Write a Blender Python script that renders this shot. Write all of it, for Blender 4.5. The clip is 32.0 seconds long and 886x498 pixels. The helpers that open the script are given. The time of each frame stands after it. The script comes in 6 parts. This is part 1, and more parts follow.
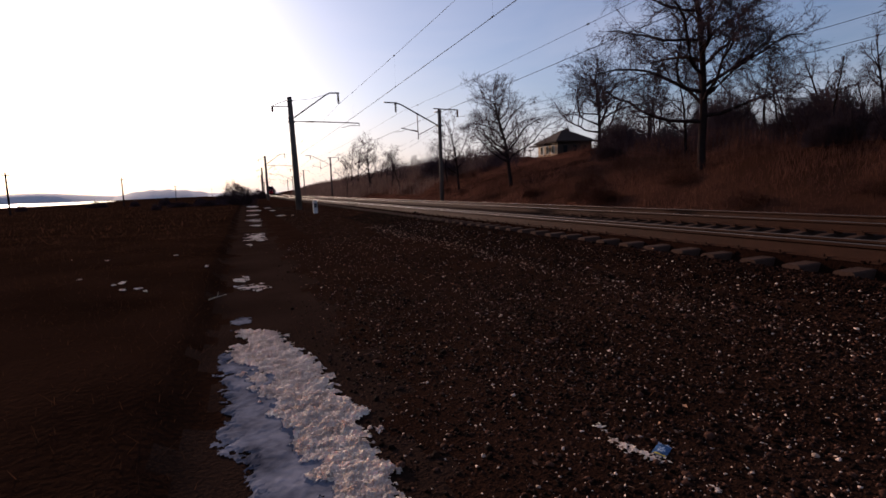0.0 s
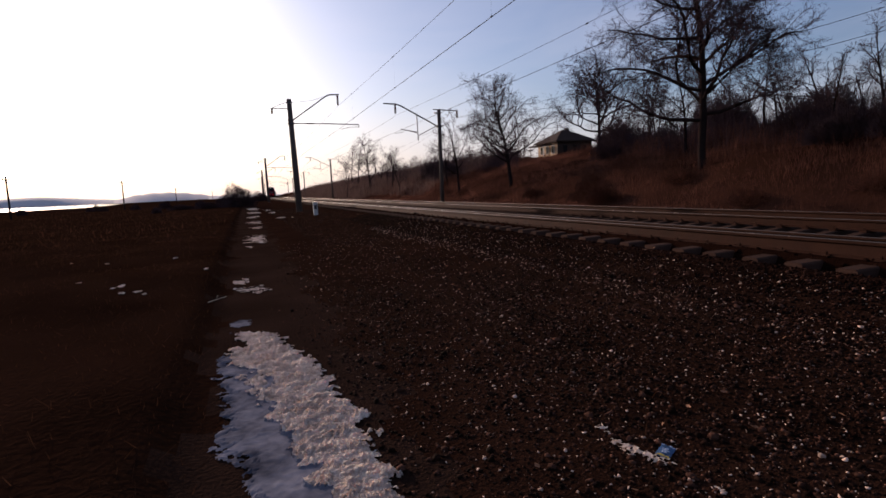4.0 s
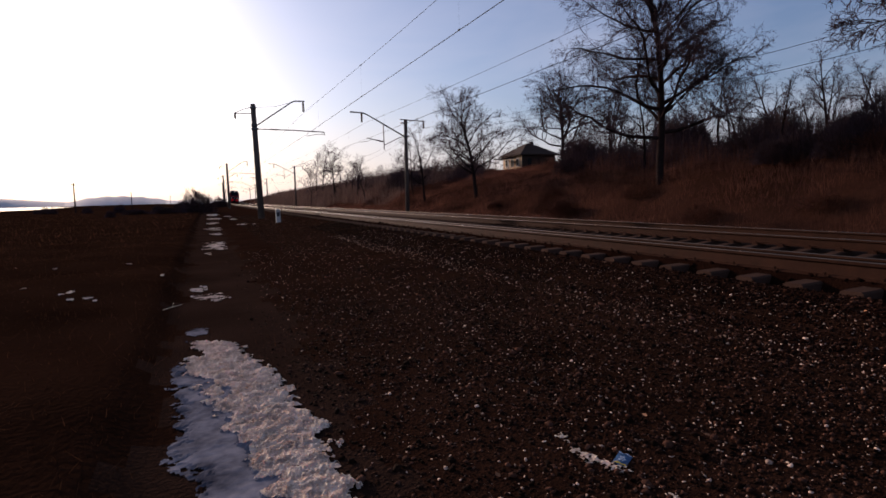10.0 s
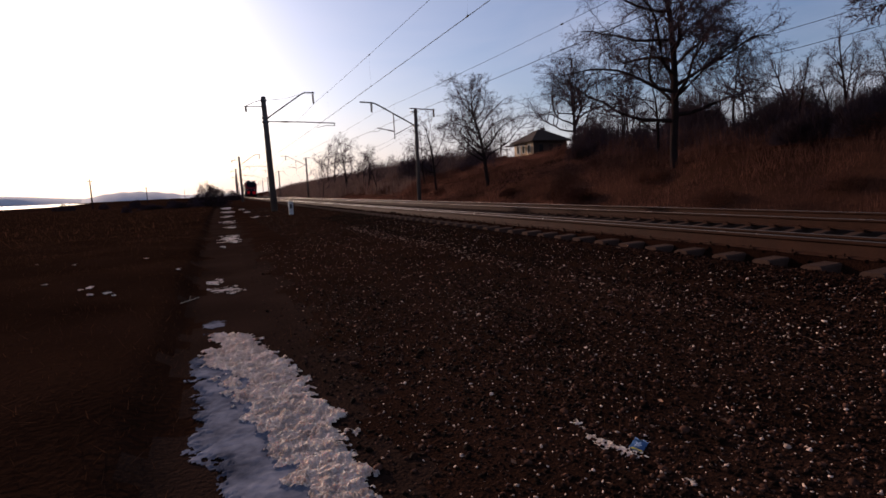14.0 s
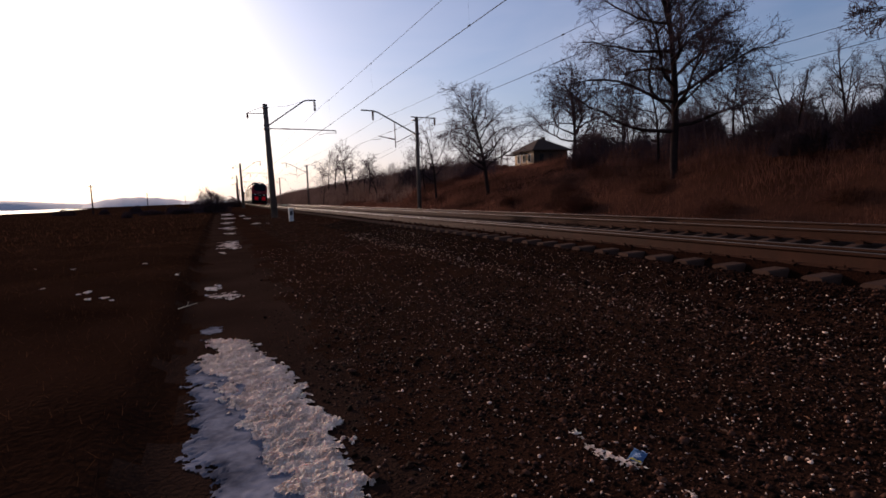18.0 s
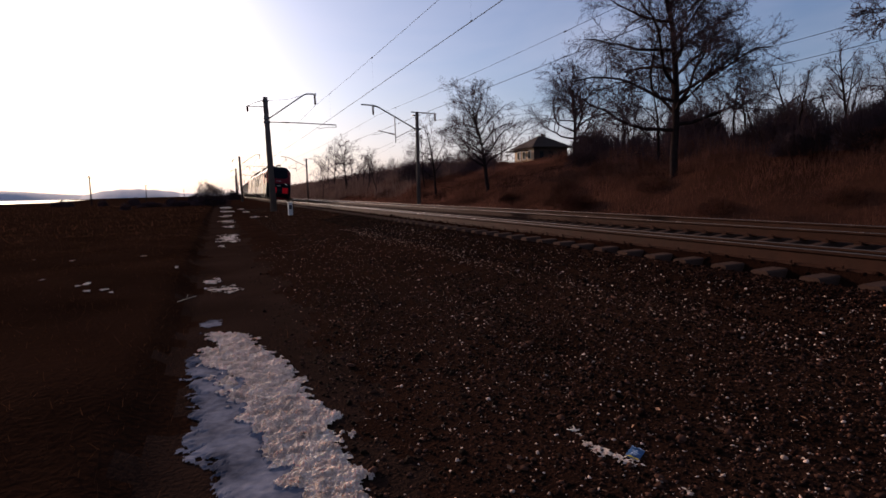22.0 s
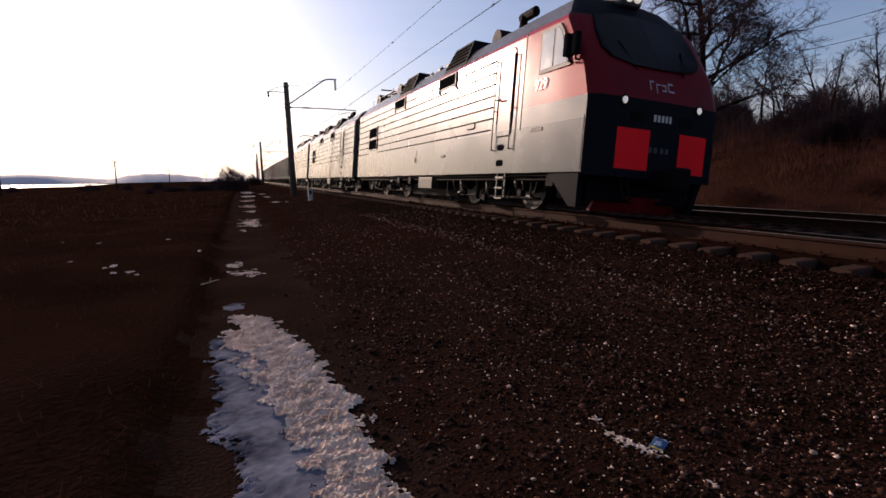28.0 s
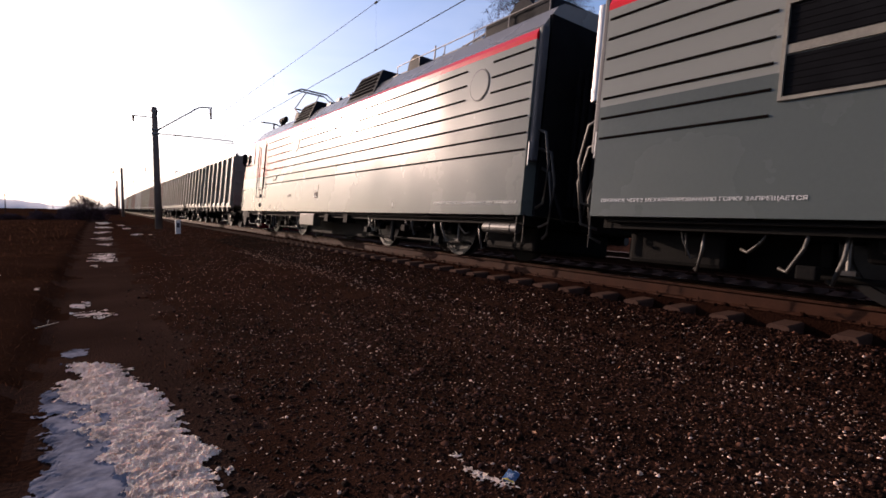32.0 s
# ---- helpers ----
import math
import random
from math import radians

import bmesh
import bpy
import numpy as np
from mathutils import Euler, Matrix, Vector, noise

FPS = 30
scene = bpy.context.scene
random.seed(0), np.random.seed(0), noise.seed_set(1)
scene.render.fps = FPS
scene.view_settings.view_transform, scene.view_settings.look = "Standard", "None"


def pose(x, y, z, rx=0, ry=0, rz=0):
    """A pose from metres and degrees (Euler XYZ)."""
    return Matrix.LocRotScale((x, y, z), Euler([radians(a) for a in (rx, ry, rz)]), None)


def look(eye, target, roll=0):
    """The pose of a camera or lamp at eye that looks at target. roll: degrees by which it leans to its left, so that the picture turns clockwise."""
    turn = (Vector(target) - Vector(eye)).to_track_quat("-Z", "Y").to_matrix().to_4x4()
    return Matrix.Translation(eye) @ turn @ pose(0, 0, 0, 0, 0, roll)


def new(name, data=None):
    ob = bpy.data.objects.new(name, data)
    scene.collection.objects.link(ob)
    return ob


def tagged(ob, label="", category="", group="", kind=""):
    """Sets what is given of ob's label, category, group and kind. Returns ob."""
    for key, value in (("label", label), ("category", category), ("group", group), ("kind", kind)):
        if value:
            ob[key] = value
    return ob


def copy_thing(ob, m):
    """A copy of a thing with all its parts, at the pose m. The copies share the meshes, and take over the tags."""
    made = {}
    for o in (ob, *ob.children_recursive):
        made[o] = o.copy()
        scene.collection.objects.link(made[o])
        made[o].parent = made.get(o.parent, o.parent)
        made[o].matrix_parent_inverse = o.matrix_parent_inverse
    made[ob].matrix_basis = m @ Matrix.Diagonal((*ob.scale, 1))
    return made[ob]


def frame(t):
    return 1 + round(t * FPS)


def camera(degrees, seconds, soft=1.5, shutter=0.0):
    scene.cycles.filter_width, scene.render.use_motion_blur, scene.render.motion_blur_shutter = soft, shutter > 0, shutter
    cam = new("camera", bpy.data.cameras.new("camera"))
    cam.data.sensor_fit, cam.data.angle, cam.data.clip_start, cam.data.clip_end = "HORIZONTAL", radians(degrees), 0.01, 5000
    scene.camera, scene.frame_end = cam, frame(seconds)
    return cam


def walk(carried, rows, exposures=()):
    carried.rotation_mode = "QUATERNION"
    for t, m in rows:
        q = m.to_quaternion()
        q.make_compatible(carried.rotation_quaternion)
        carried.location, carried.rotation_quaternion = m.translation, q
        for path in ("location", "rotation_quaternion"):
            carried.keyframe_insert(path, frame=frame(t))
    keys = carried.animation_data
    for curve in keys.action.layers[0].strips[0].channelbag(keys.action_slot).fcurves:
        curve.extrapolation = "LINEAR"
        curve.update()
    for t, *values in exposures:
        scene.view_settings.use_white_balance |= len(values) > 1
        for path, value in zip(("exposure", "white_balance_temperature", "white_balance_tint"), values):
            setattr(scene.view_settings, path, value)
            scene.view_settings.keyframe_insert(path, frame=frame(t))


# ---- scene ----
# Camera: held by hand beside the line, turning slowly after the train.
PATH = [
    (0, -0.017, -0.022, 1.260, -20.74, -6.78, 2.37),
    (0.5, -0.010, -0.013, 1.255, -20.79, -6.71, 2.50),
    (1, -0.006, -0.014, 1.258, -20.56, -6.18, 2.80),
    (1.5, -0.010, -0.015, 1.255, -20.39, -6.14, 2.32),
    (2, -0.006, -0.021, 1.256, -19.10, -6.36, 2.80),
    (2.5, -0.007, -0.018, 1.260, -19.72, -6.43, 2.86),
    (3, -0.005, -0.011, 1.257, -19.98, -6.19, 3.40),
    (3.5, -0.002, -0.003, 1.254, -20.38, -6.83, 3.09),
    (5.5, 0.001, 0.009, 1.251, -21.71, -6.04, 2.26),
    (6, -0.002, 0.008, 1.250, -22.25, -6.24, 1.93),
    (6.5, -0.007, 0.004, 1.253, -22.76, -6.47, 1.58),
    (7, -0.002, 0.008, 1.249, -24.18, -6.35, 0.88),
    (7.5, -0.007, 0.005, 1.248, -25.41, -6.13, 0.53),
    (8, -0.005, 0.005, 1.252, -25.34, -5.88, 0.78),
    (8.5, -0.003, 0.002, 1.251, -24.98, -5.82, 1.16),
    (9, -0.007, -0.002, 1.250, -24.70, -5.77, 1.25),
    (9.5, -0.010, -0.008, 1.250, -24.19, -5.84, 1.33),
    (10, -0.003, -0.005, 1.249, -24.41, -5.73, 1.51),
    (10.5, -0.005, -0.005, 1.249, -24.20, -5.81, 1.60),
    (11, -0.011, -0.008, 1.247, -23.17, -6.54, 1.17),
    (11.5, 0.003, -0.001, 1.246, -23.39, -6.81, 1.59),
    (12, 0.002, 0.006, 1.246, -23.07, -7.05, 1.47),
    (12.5, 0.006, 0.002, 1.249, -23.03, -6.98, 1.96),
    (13, 0.003, 0.004, 1.250, -23.15, -6.85, 2.40),
    (13.5, 0.008, 0.003, 1.245, -23.49, -6.83, 2.52),
    (14, 0.002, -0.004, 1.251, -23.17, -6.90, 2.77),
    (14.5, 0.004, -0.003, 1.251, -23.19, -6.96, 2.80),
    (16.5, 0.003, -0.004, 1.248, -23.32, -7.14, 2.44),
    (17, 0.002, -0.001, 1.251, -23.12, -7.11, 2.37),
    (17.5, 0.008, 0.002, 1.248, -22.99, -6.57, 2.42),
    (18, 0.011, 0.006, 1.242, -23.13, -6.00, 2.25),
    (18.5, 0.002, 0.002, 1.247, -23.23, -6.15, 2.20),
    (19, 0.004, -0.001, 1.248, -23.18, -6.14, 2.29),
    (19.5, 0.005, 0.001, 1.248, -22.96, -5.85, 2.57),
    (20, 0.004, -0.001, 1.246, -22.93, -5.71, 2.74),
    (20.5, 0.008, 0.000, 1.245, -23.09, -5.94, 2.64),
    (21, 0.008, 0.004, 1.244, -22.78, -6.41, 2.54),
    (21.5, 0.009, 0.005, 1.246, -23.25, -6.55, 1.96),
    (22, -0.004, 0.003, 1.247, -23.20, -6.46, 1.52),
    (22.5, 0.011, 0.013, 1.241, -23.28, -6.68, 2.02),
    (23, 0.010, 0.011, 1.242, -23.15, -7.27, 2.40),
    (23.5, 0.015, 0.016, 1.245, -22.79, -7.54, 2.43),
    (24, -0.000, 0.013, 1.240, -22.03, -7.22, 1.97),
    (24.5, -0.001, 0.012, 1.242, -22.21, -7.35, 1.76),
    (25, 0.003, 0.018, 1.243, -22.53, -7.73, 1.36),
    (25.5, 0.003, 0.025, 1.241, -22.76, -7.45, 1.22),
    (27.5, -0.006, 0.031, 1.239, -22.84, -7.38, 0.73),
    (28, -0.017, 0.030, 1.243, -21.18, -7.84, 1.14),
    (28.5, -0.017, 0.023, 1.245, -20.86, -7.70, 1.09),
    (29, -0.008, 0.030, 1.242, -21.45, -7.90, 0.77),
    (29.5, 0.002, 0.027, 1.246, -22.86, -7.31, 0.31),
    (30, 0.006, 0.022, 1.249, -26.37, -6.46, 0.41),
    (30.5, 0.009, 0.010, 1.252, -26.23, -5.86, 0.33),
    (31, 0.011, -0.006, 1.260, -28.61, -5.45, -0.15),
    (31.5, 0.009, -0.036, 1.269, -30.83, -4.63, -0.23),
    (32, 0.026, -0.081, 1.282, -33.53, -3.90, -0.74),
]
cam = camera(79.5, 32.0, soft=1.6, shutter=0.03)
walk(cam, [(t, pose(x, y, z, 90 + p, r, w)) for t, x, y, z, w, p, r in PATH],
     exposures=[(0.0, 0.18, 6820, 24), (26.5, 0.20, 6820, 24), (29.0, 0.42, 6820, 24), (30.5, 0.68, 6820, 24), (32.0, 0.88, 6820, 24)])

# World and sun: low winter sun ahead, off to the lake side.
SUN_AZ, SUN_EL = -18.5, 15.0
sun_dir = Vector((math.sin(radians(SUN_AZ)) * math.cos(radians(SUN_EL)),
                  math.cos(radians(SUN_AZ)) * math.cos(radians(SUN_EL)), math.sin(radians(SUN_EL))))
world = bpy.data.worlds.new("sky")
scene.world = world
world.use_nodes = True
wn, wl = world.node_tree.nodes, world.node_tree.links
sky = wn.new("ShaderNodeTexSky")
sky.sky_type = "NISHITA"
sky.sun_disc = False
sky.sun_elevation = radians(SUN_EL)
sky.sun_rotation = radians(SUN_AZ)
sky.air_density, sky.dust_density, sky.ozone_density = 1.0, 2.2, 4.2
# thin veils of high cloud
wtc, wno, wmr, wmx, wmp = (wn.new("ShaderNode" + k) for k in ("TexCoord", "TexNoise", "MapRange", "Mix", "Mapping"))
wmp.inputs["Scale"].default_value = (1.2, 1.2, 4.5)
wl.new(wtc.outputs["Generated"], wmp.inputs["Vector"])
wl.new(wmp.outputs[0], wno.inputs["Vector"])
wno.inputs["Scale"].default_value, wno.inputs["Detail"].default_value, wno.inputs["Distortion"].default_value = 1.6, 6.0, 0.6
wmr.inputs["From Min"].default_value, wmr.inputs["From Max"].default_value = 0.36, 0.70
wmr.inputs["To Max"].default_value = 0.20
wl.new(wno.outputs[0], wmr.inputs["Value"])
wmx.data_type = "RGBA"
# pale haze low over the horizon
wse, whz, wad = (wn.new("ShaderNode" + k) for k in ("SeparateXYZ", "MapRange", "Math"))
wl.new(wtc.outputs["Generated"], wse.inputs[0])
wl.new(wse.outputs[2], whz.inputs["Value"])
whz.inputs["From Min"].default_value, whz.inputs["From Max"].default_value = 0.0, 0.15
whz.inputs["To Min"].default_value, whz.inputs["To Max"].default_value = 0.60, 0.0
wad.use_clamp = True
wl.new(wmr.outputs[0], wad.inputs[0])
wl.new(whz.outputs[0], wad.inputs[1])
wl.new(wad.outputs[0], wmx.inputs["Factor"])
wl.new(sky.outputs[0], wmx.inputs["A"])
wmx.inputs["B"].default_value = (7.0, 6.95, 7.4, 1)
wl.new(wmx.outputs["Result"], wn["Background"].inputs[0])
wn["Background"].inputs[1].default_value = 0.115
sun = new("sun", bpy.data.lights.new("sun", "SUN"))
sun.data.energy, sun.data.angle, sun.data.color = 3.2, radians(0.6), (1.0, 0.81, 0.64)
sun.matrix_world = look(tuple(sun_dir * 50), (0, 0, 0))


# ---- materials ----
def mat(name, col, rough=0.7, metal=0.0, var=0.25, scale=4.0, fine=60.0, bump=0.3, col2=None, spec=0.5, rand=0.0, island=0.0, coat=0.0, bias=0.0):
    """A surface with coarse and fine variation, relief and optional piece-to-piece shifts."""
    m = bpy.data.materials.new(name)
    m.use_nodes = True
    n, l = m.node_tree.nodes, m.node_tree.links
    b = n["Principled BSDF"]
    tc = n.new("ShaderNodeTexCoord")
    n1, n2 = n.new("ShaderNodeTexNoise"), n.new("ShaderNodeTexNoise")
    for nn, s in ((n1, scale), (n2, fine)):
        nn.inputs["Scale"].default_value = s
        nn.inputs["Detail"].default_value = 5
        l.new(tc.outputs["Object"], nn.inputs["Vector"])
    ramp = n.new("ShaderNodeMix")
    ramp.data_type = "RGBA"
    dark = col2 or tuple(c * (1 - var) for c in col)
    light = tuple(min(1, c * (1 + var * 0.6)) for c in col)
    ramp.inputs["A"].default_value, ramp.inputs["B"].default_value = (*dark, 1), (*light, 1)
    add = n.new("ShaderNodeMath")
    add.operation = "MULTIPLY_ADD"
    l.new(n1.outputs[0], add.inputs[0])
    add.inputs[1].default_value = 1.6
    sub = n.new("ShaderNodeMath")
    sub.operation = "MULTIPLY_ADD"
    l.new(n2.outputs[0], sub.inputs[0])
    sub.inputs[1].default_value, sub.inputs[2].default_value = 0.8, -0.7
    l.new(sub.outputs[0], add.inputs[2])
    last = add.outputs[0]
    for want, node, sock in ((rand, "ShaderNodeObjectInfo", "Random"), (island, "ShaderNodeNewGeometry", "Random Per Island")):
        if want:
            src, k = n.new(node), n.new("ShaderNodeMath")
            k.operation = "MULTIPLY_ADD"
            l.new(src.outputs[sock], k.inputs[0])
            k.inputs[1].default_value = want
            l.new(last, k.inputs[2])
            off = n.new("ShaderNodeMath")
            off.operation = "SUBTRACT"
            l.new(k.outputs[0], off.inputs[0])
            off.inputs[1].default_value = want / 2 + bias
            last = off.outputs[0]
    l.new(last, ramp.inputs["Factor"])
    l.new(ramp.outputs["Result"], b.inputs["Base Color"])
    rr = n.new("ShaderNodeMapRange")
    rr.inputs["To Min"].default_value, rr.inputs["To Max"].default_value = max(0.03, rough - 0.12), min(1, rough + 0.12)
    l.new(n1.outputs[0], rr.inputs["Value"])
    l.new(rr.outputs[0], b.inputs["Roughness"])
    b.inputs["Metallic"].default_value = metal
    b.inputs["Specular IOR Level"].default_value = spec
    b.inputs["Coat Weight"].default_value = coat
    if bump:
        bm = n.new("ShaderNodeBump")
        bm.inputs["Strength"].default_value, bm.inputs["Distance"].default_value = bump, 0.02
        l.new(n2.outputs[0], bm.inputs["Height"])
        l.new(bm.outputs[0], b.inputs["Normal"])
    return m


def glow(name, col, power):
    m = bpy.data.materials.new(name)
    m.use_nodes = True
    b = m.node_tree.nodes["Principled BSDF"]
    b.inputs["Base Color"].default_value = (*col, 1)
    b.inputs["Emission Color"].default_value = (*col, 1)
    b.inputs["Emission Strength"].default_value = power
    return m


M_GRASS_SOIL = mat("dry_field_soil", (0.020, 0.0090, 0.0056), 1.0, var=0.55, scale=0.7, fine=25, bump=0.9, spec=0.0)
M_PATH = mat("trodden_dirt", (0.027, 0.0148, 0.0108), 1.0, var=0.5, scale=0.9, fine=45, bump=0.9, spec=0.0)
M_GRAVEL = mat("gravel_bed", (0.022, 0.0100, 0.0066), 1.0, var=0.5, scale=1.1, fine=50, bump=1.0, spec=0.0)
# ballast strip by the near rail, coloured dark for the shade between sleepers
M_CRIBSHADE = mat("rust_dusted_ballast", (0.014, 0.0058, 0.0038), 1.0, var=0.6, scale=2.0, fine=60, bump=1.0, spec=0.0)
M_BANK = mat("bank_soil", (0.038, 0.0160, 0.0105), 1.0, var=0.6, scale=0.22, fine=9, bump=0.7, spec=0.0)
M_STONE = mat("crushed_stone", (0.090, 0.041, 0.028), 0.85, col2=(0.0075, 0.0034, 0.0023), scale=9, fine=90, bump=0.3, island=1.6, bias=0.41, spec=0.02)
M_STONE_ONE = mat("crushed_stone_single", (0.10, 0.048, 0.031), 0.8, col2=(0.008, 0.0038, 0.0025), scale=9, fine=90, bump=0.3, rand=1.8, bias=0.43, spec=0.03)
M_STONE_RUST = mat("rusty_ballast", (0.026, 0.0105, 0.007), 0.9, col2=(0.007, 0.0027, 0.0018), scale=9, fine=90, bump=0.3, island=1.6, bias=0.45, spec=0.01)
M_SNOW = mat("crusted_snow", (0.95, 0.70, 0.58), 0.95, col2=(0.20, 0.145, 0.12), scale=8, fine=110, bump=1.0, spec=0.0)
M_ICE = mat("smooth_ice", (0.20, 0.20, 0.235), 0.6, col2=(0.012, 0.014, 0.024), scale=3.4, fine=20, bump=0.3, spec=0.0)
M_CONCRETE = mat("weathered_concrete", (0.056, 0.031, 0.023), 0.95, spec=0.02, var=0.35, scale=3, fine=40, bump=0.3, rand=0.35)
M_MAST = mat("mast_concrete", (0.105, 0.080, 0.068), 0.9, spec=0.05, var=0.3, scale=2, fine=30, bump=0.2)
M_RUST = mat("rail_rust", (0.036, 0.0150, 0.0092), 0.72, spec=0.03, var=0.35, scale=5, fine=50, bump=0.2)
M_RAILTOP = mat("polished_rail_head", (0.26, 0.165, 0.105), 0.24, metal=1.0, var=0.12, scale=3, fine=40, bump=0.03)
M_STEEL = mat("dark_galvanised_steel", (0.11, 0.10, 0.10), 0.55, metal=0.4, var=0.25, bump=0.05)
M_WIRE = mat("copper_wire", (0.02, 0.018, 0.018), 0.8, spec=0.1, var=0.1, bump=0)
M_INSUL = mat("brown_porcelain", (0.09, 0.045, 0.035), 0.25, var=0.15, bump=0)
M_WHITE = mat("whitewashed_concrete", (0.50, 0.48, 0.45), 0.8, var=0.25, scale=8, fine=60, bump=0.2)
M_BARK = mat("bark", (0.025, 0.017, 0.016), 1.0, var=0.4, scale=5, fine=40, bump=0.6, spec=0.0)
M_TWIG = mat("twigs", (0.056, 0.036, 0.040), 1.0, var=0.4, island=0.6, bump=0, spec=0.0)
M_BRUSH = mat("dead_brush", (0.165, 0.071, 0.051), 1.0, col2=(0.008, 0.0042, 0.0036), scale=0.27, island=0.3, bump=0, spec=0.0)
# scrub for the far bank, greyed and paled to carry distance haze
M_SCRUB = mat("grey_brown_scrub", (0.150, 0.096, 0.080), 1.0, var=0.5, scale=0.3, island=0.6, bump=0, spec=0.0)
M_GRASS = mat("dead_grass", (0.062, 0.027, 0.015), 1.0, var=0.6, scale=0.4, island=0.9, bump=0, spec=0.0)
M_WATER = mat("still_water", (0.05, 0.06, 0.07), 0.08, var=0.1, scale=0.02, fine=0.8, bump=0.15, spec=0.6)
# distance haze is mixed into the hills' pale base colour
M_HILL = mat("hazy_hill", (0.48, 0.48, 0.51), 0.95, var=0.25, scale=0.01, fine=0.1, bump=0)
M_PLASTER = mat("ochre_plaster", (0.62, 0.42, 0.25), 0.9, var=0.25, scale=1.5, fine=15)
M_ROOF = mat("brown_roofing", (0.050, 0.032, 0.025), 0.9, var=0.3, scale=2, fine=20, spec=0.1)
M_GLASS = mat("dark_glass", (0.005, 0.006, 0.009), 0.2, var=0.1, bump=0, spec=0.06)
M_PANE = mat("clear_cab_glass", (0.03, 0.03, 0.028), 0.08, var=0.1, bump=0, spec=1.0, coat=1.0)
M_BLACK = mat("black_paint", (0.009, 0.009, 0.010), 0.9, var=0.3, bump=0.05, spec=0.0)
# grime and wear, with the shade below the body darkening both base colours
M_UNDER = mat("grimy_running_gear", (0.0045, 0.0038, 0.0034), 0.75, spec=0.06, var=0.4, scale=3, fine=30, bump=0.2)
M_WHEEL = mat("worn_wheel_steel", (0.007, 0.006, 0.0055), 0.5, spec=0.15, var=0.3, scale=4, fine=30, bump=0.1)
M_ROOFP = mat("roof_grey_paint", (0.050, 0.050, 0.054), 0.6, var=0.3, scale=2, fine=30, bump=0.06, spec=0.25)
M_DARKNAVY = mat("dark_blue_grey_paint", (0.006, 0.007, 0.010), 0.6, spec=0.05, var=0.2, scale=2, bump=0.03)
# the livery red for front and plough, darkened to hold the nose's shade
M_SHADERED = mat("deep_red_paint", (0.13, 0.0065, 0.011), 0.5, var=0.15, scale=2, bump=0.03, spec=0.10)
M_REDPANEL = mat("signal_red_paint", (0.95, 0.018, 0.022), 0.5, var=0.08, scale=3, bump=0.03, spec=0.03)
M_CHROME = mat("bright_steel", (0.38, 0.36, 0.34), 0.35, metal=0.7, var=0.15, bump=0)
M_LETTER = mat("white_lettering", (0.60, 0.59, 0.56), 0.33, var=0.1, bump=0)
M_REDLET = mat("faded_red_lettering", (0.24, 0.13, 0.115), 0.5, var=0.2, bump=0)
M_WAGON = mat("brown_green_wagon_paint", (0.17, 0.145, 0.110), 0.44, var=0.3, scale=1.5, fine=20, bump=0.02)
M_WAGON_RED = mat("rust_brown_wagon_paint", (0.15, 0.085, 0.060), 0.46, var=0.35, scale=1.5, fine=20, bump=0.02)
M_WAGON_GREY = mat("pale_grey_wagon_paint", (0.24, 0.22, 0.19), 0.44, var=0.3, scale=1.5, fine=20, bump=0.02)
M_COAL = mat("coal_load", (0.02, 0.02, 0.02), 0.7, var=0.4, scale=4, fine=30, bump=1.0)
M_LIGHT = glow("headlight_glow", (0.9, 0.85, 0.76), 0.28)
M_SEARCH = glow("searchlight_glow", (1.0, 0.90, 0.72), 0.35)
M_BLUEFOIL = mat("blue_foil", (0.025, 0.085, 0.19), 0.3, metal=0.3, var=0.4, scale=25, bump=0.3)
M_FOILSILVER = mat("silver_foil", (0.7, 0.72, 0.75), 0.25, metal=0.8, var=0.2, scale=40, bump=0.3)
M_YELLOW = mat("yellow_print", (0.75, 0.50, 0.06), 0.4, var=0.1, bump=0)
M_LEAF = mat("dry_leaf", (0.28, 0.12, 0.06), 0.85, var=0.4, scale=10, island=0.6, bump=0.2)
# bright base colour plays the sun's glints on scattered stone chips
M_GLINT = mat("pale_quartz_chip", (0.56, 0.38, 0.29), 0.6, var=0.7, scale=20, fine=90, bump=0.2, island=1.0, spec=0.06)
M_BEIGE = mat("beige_box_paint", (0.040, 0.036, 0.026), 0.55, var=0.3, scale=4, fine=40, bump=0.05, spec=0.15)
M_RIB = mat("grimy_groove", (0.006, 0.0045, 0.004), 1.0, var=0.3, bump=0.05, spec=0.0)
M_CREAM = mat("worn_cream_frame", (0.15, 0.135, 0.105), 0.6, var=0.4, scale=6, fine=40, bump=0.05)
M_BAR = mat("dull_handrail_steel", (0.055, 0.048, 0.042), 0.35, metal=0.4, var=0.3, scale=8, fine=60, bump=0.02)
M_PIPE = mat("dusty_pipe", (0.026, 0.022, 0.018), 0.5, var=0.5, scale=9, fine=50, bump=0.05)
M_STRAW = mat("bleached_stick", (0.42, 0.34, 0.24), 0.8, var=0.2, scale=10)




def lets_light_through(m, share):
    """Thin dry blades glow when the sun stands behind them."""
    n, l = m.node_tree.nodes, m.node_tree.links
    b = n["Principled BSDF"]
    tr, mx = n.new("ShaderNodeBsdfTranslucent"), n.new("ShaderNodeMixShader")
    l.new(b.inputs["Base Color"].links[0].from_socket, tr.inputs["Color"])
    mx.inputs[0].default_value = share
    l.new(b.outputs[0], mx.inputs[1])
    l.new(tr.outputs[0], mx.inputs[2])
    l.new(mx.outputs[0], n["Material Output"].inputs["Surface"])


lets_light_through(M_GRASS, 0.22)
lets_light_through(M_BRUSH, 0.45)
lets_light_through(M_SCRUB, 0.3)
snow_shader = M_SNOW.node_tree.nodes["Principled BSDF"].inputs
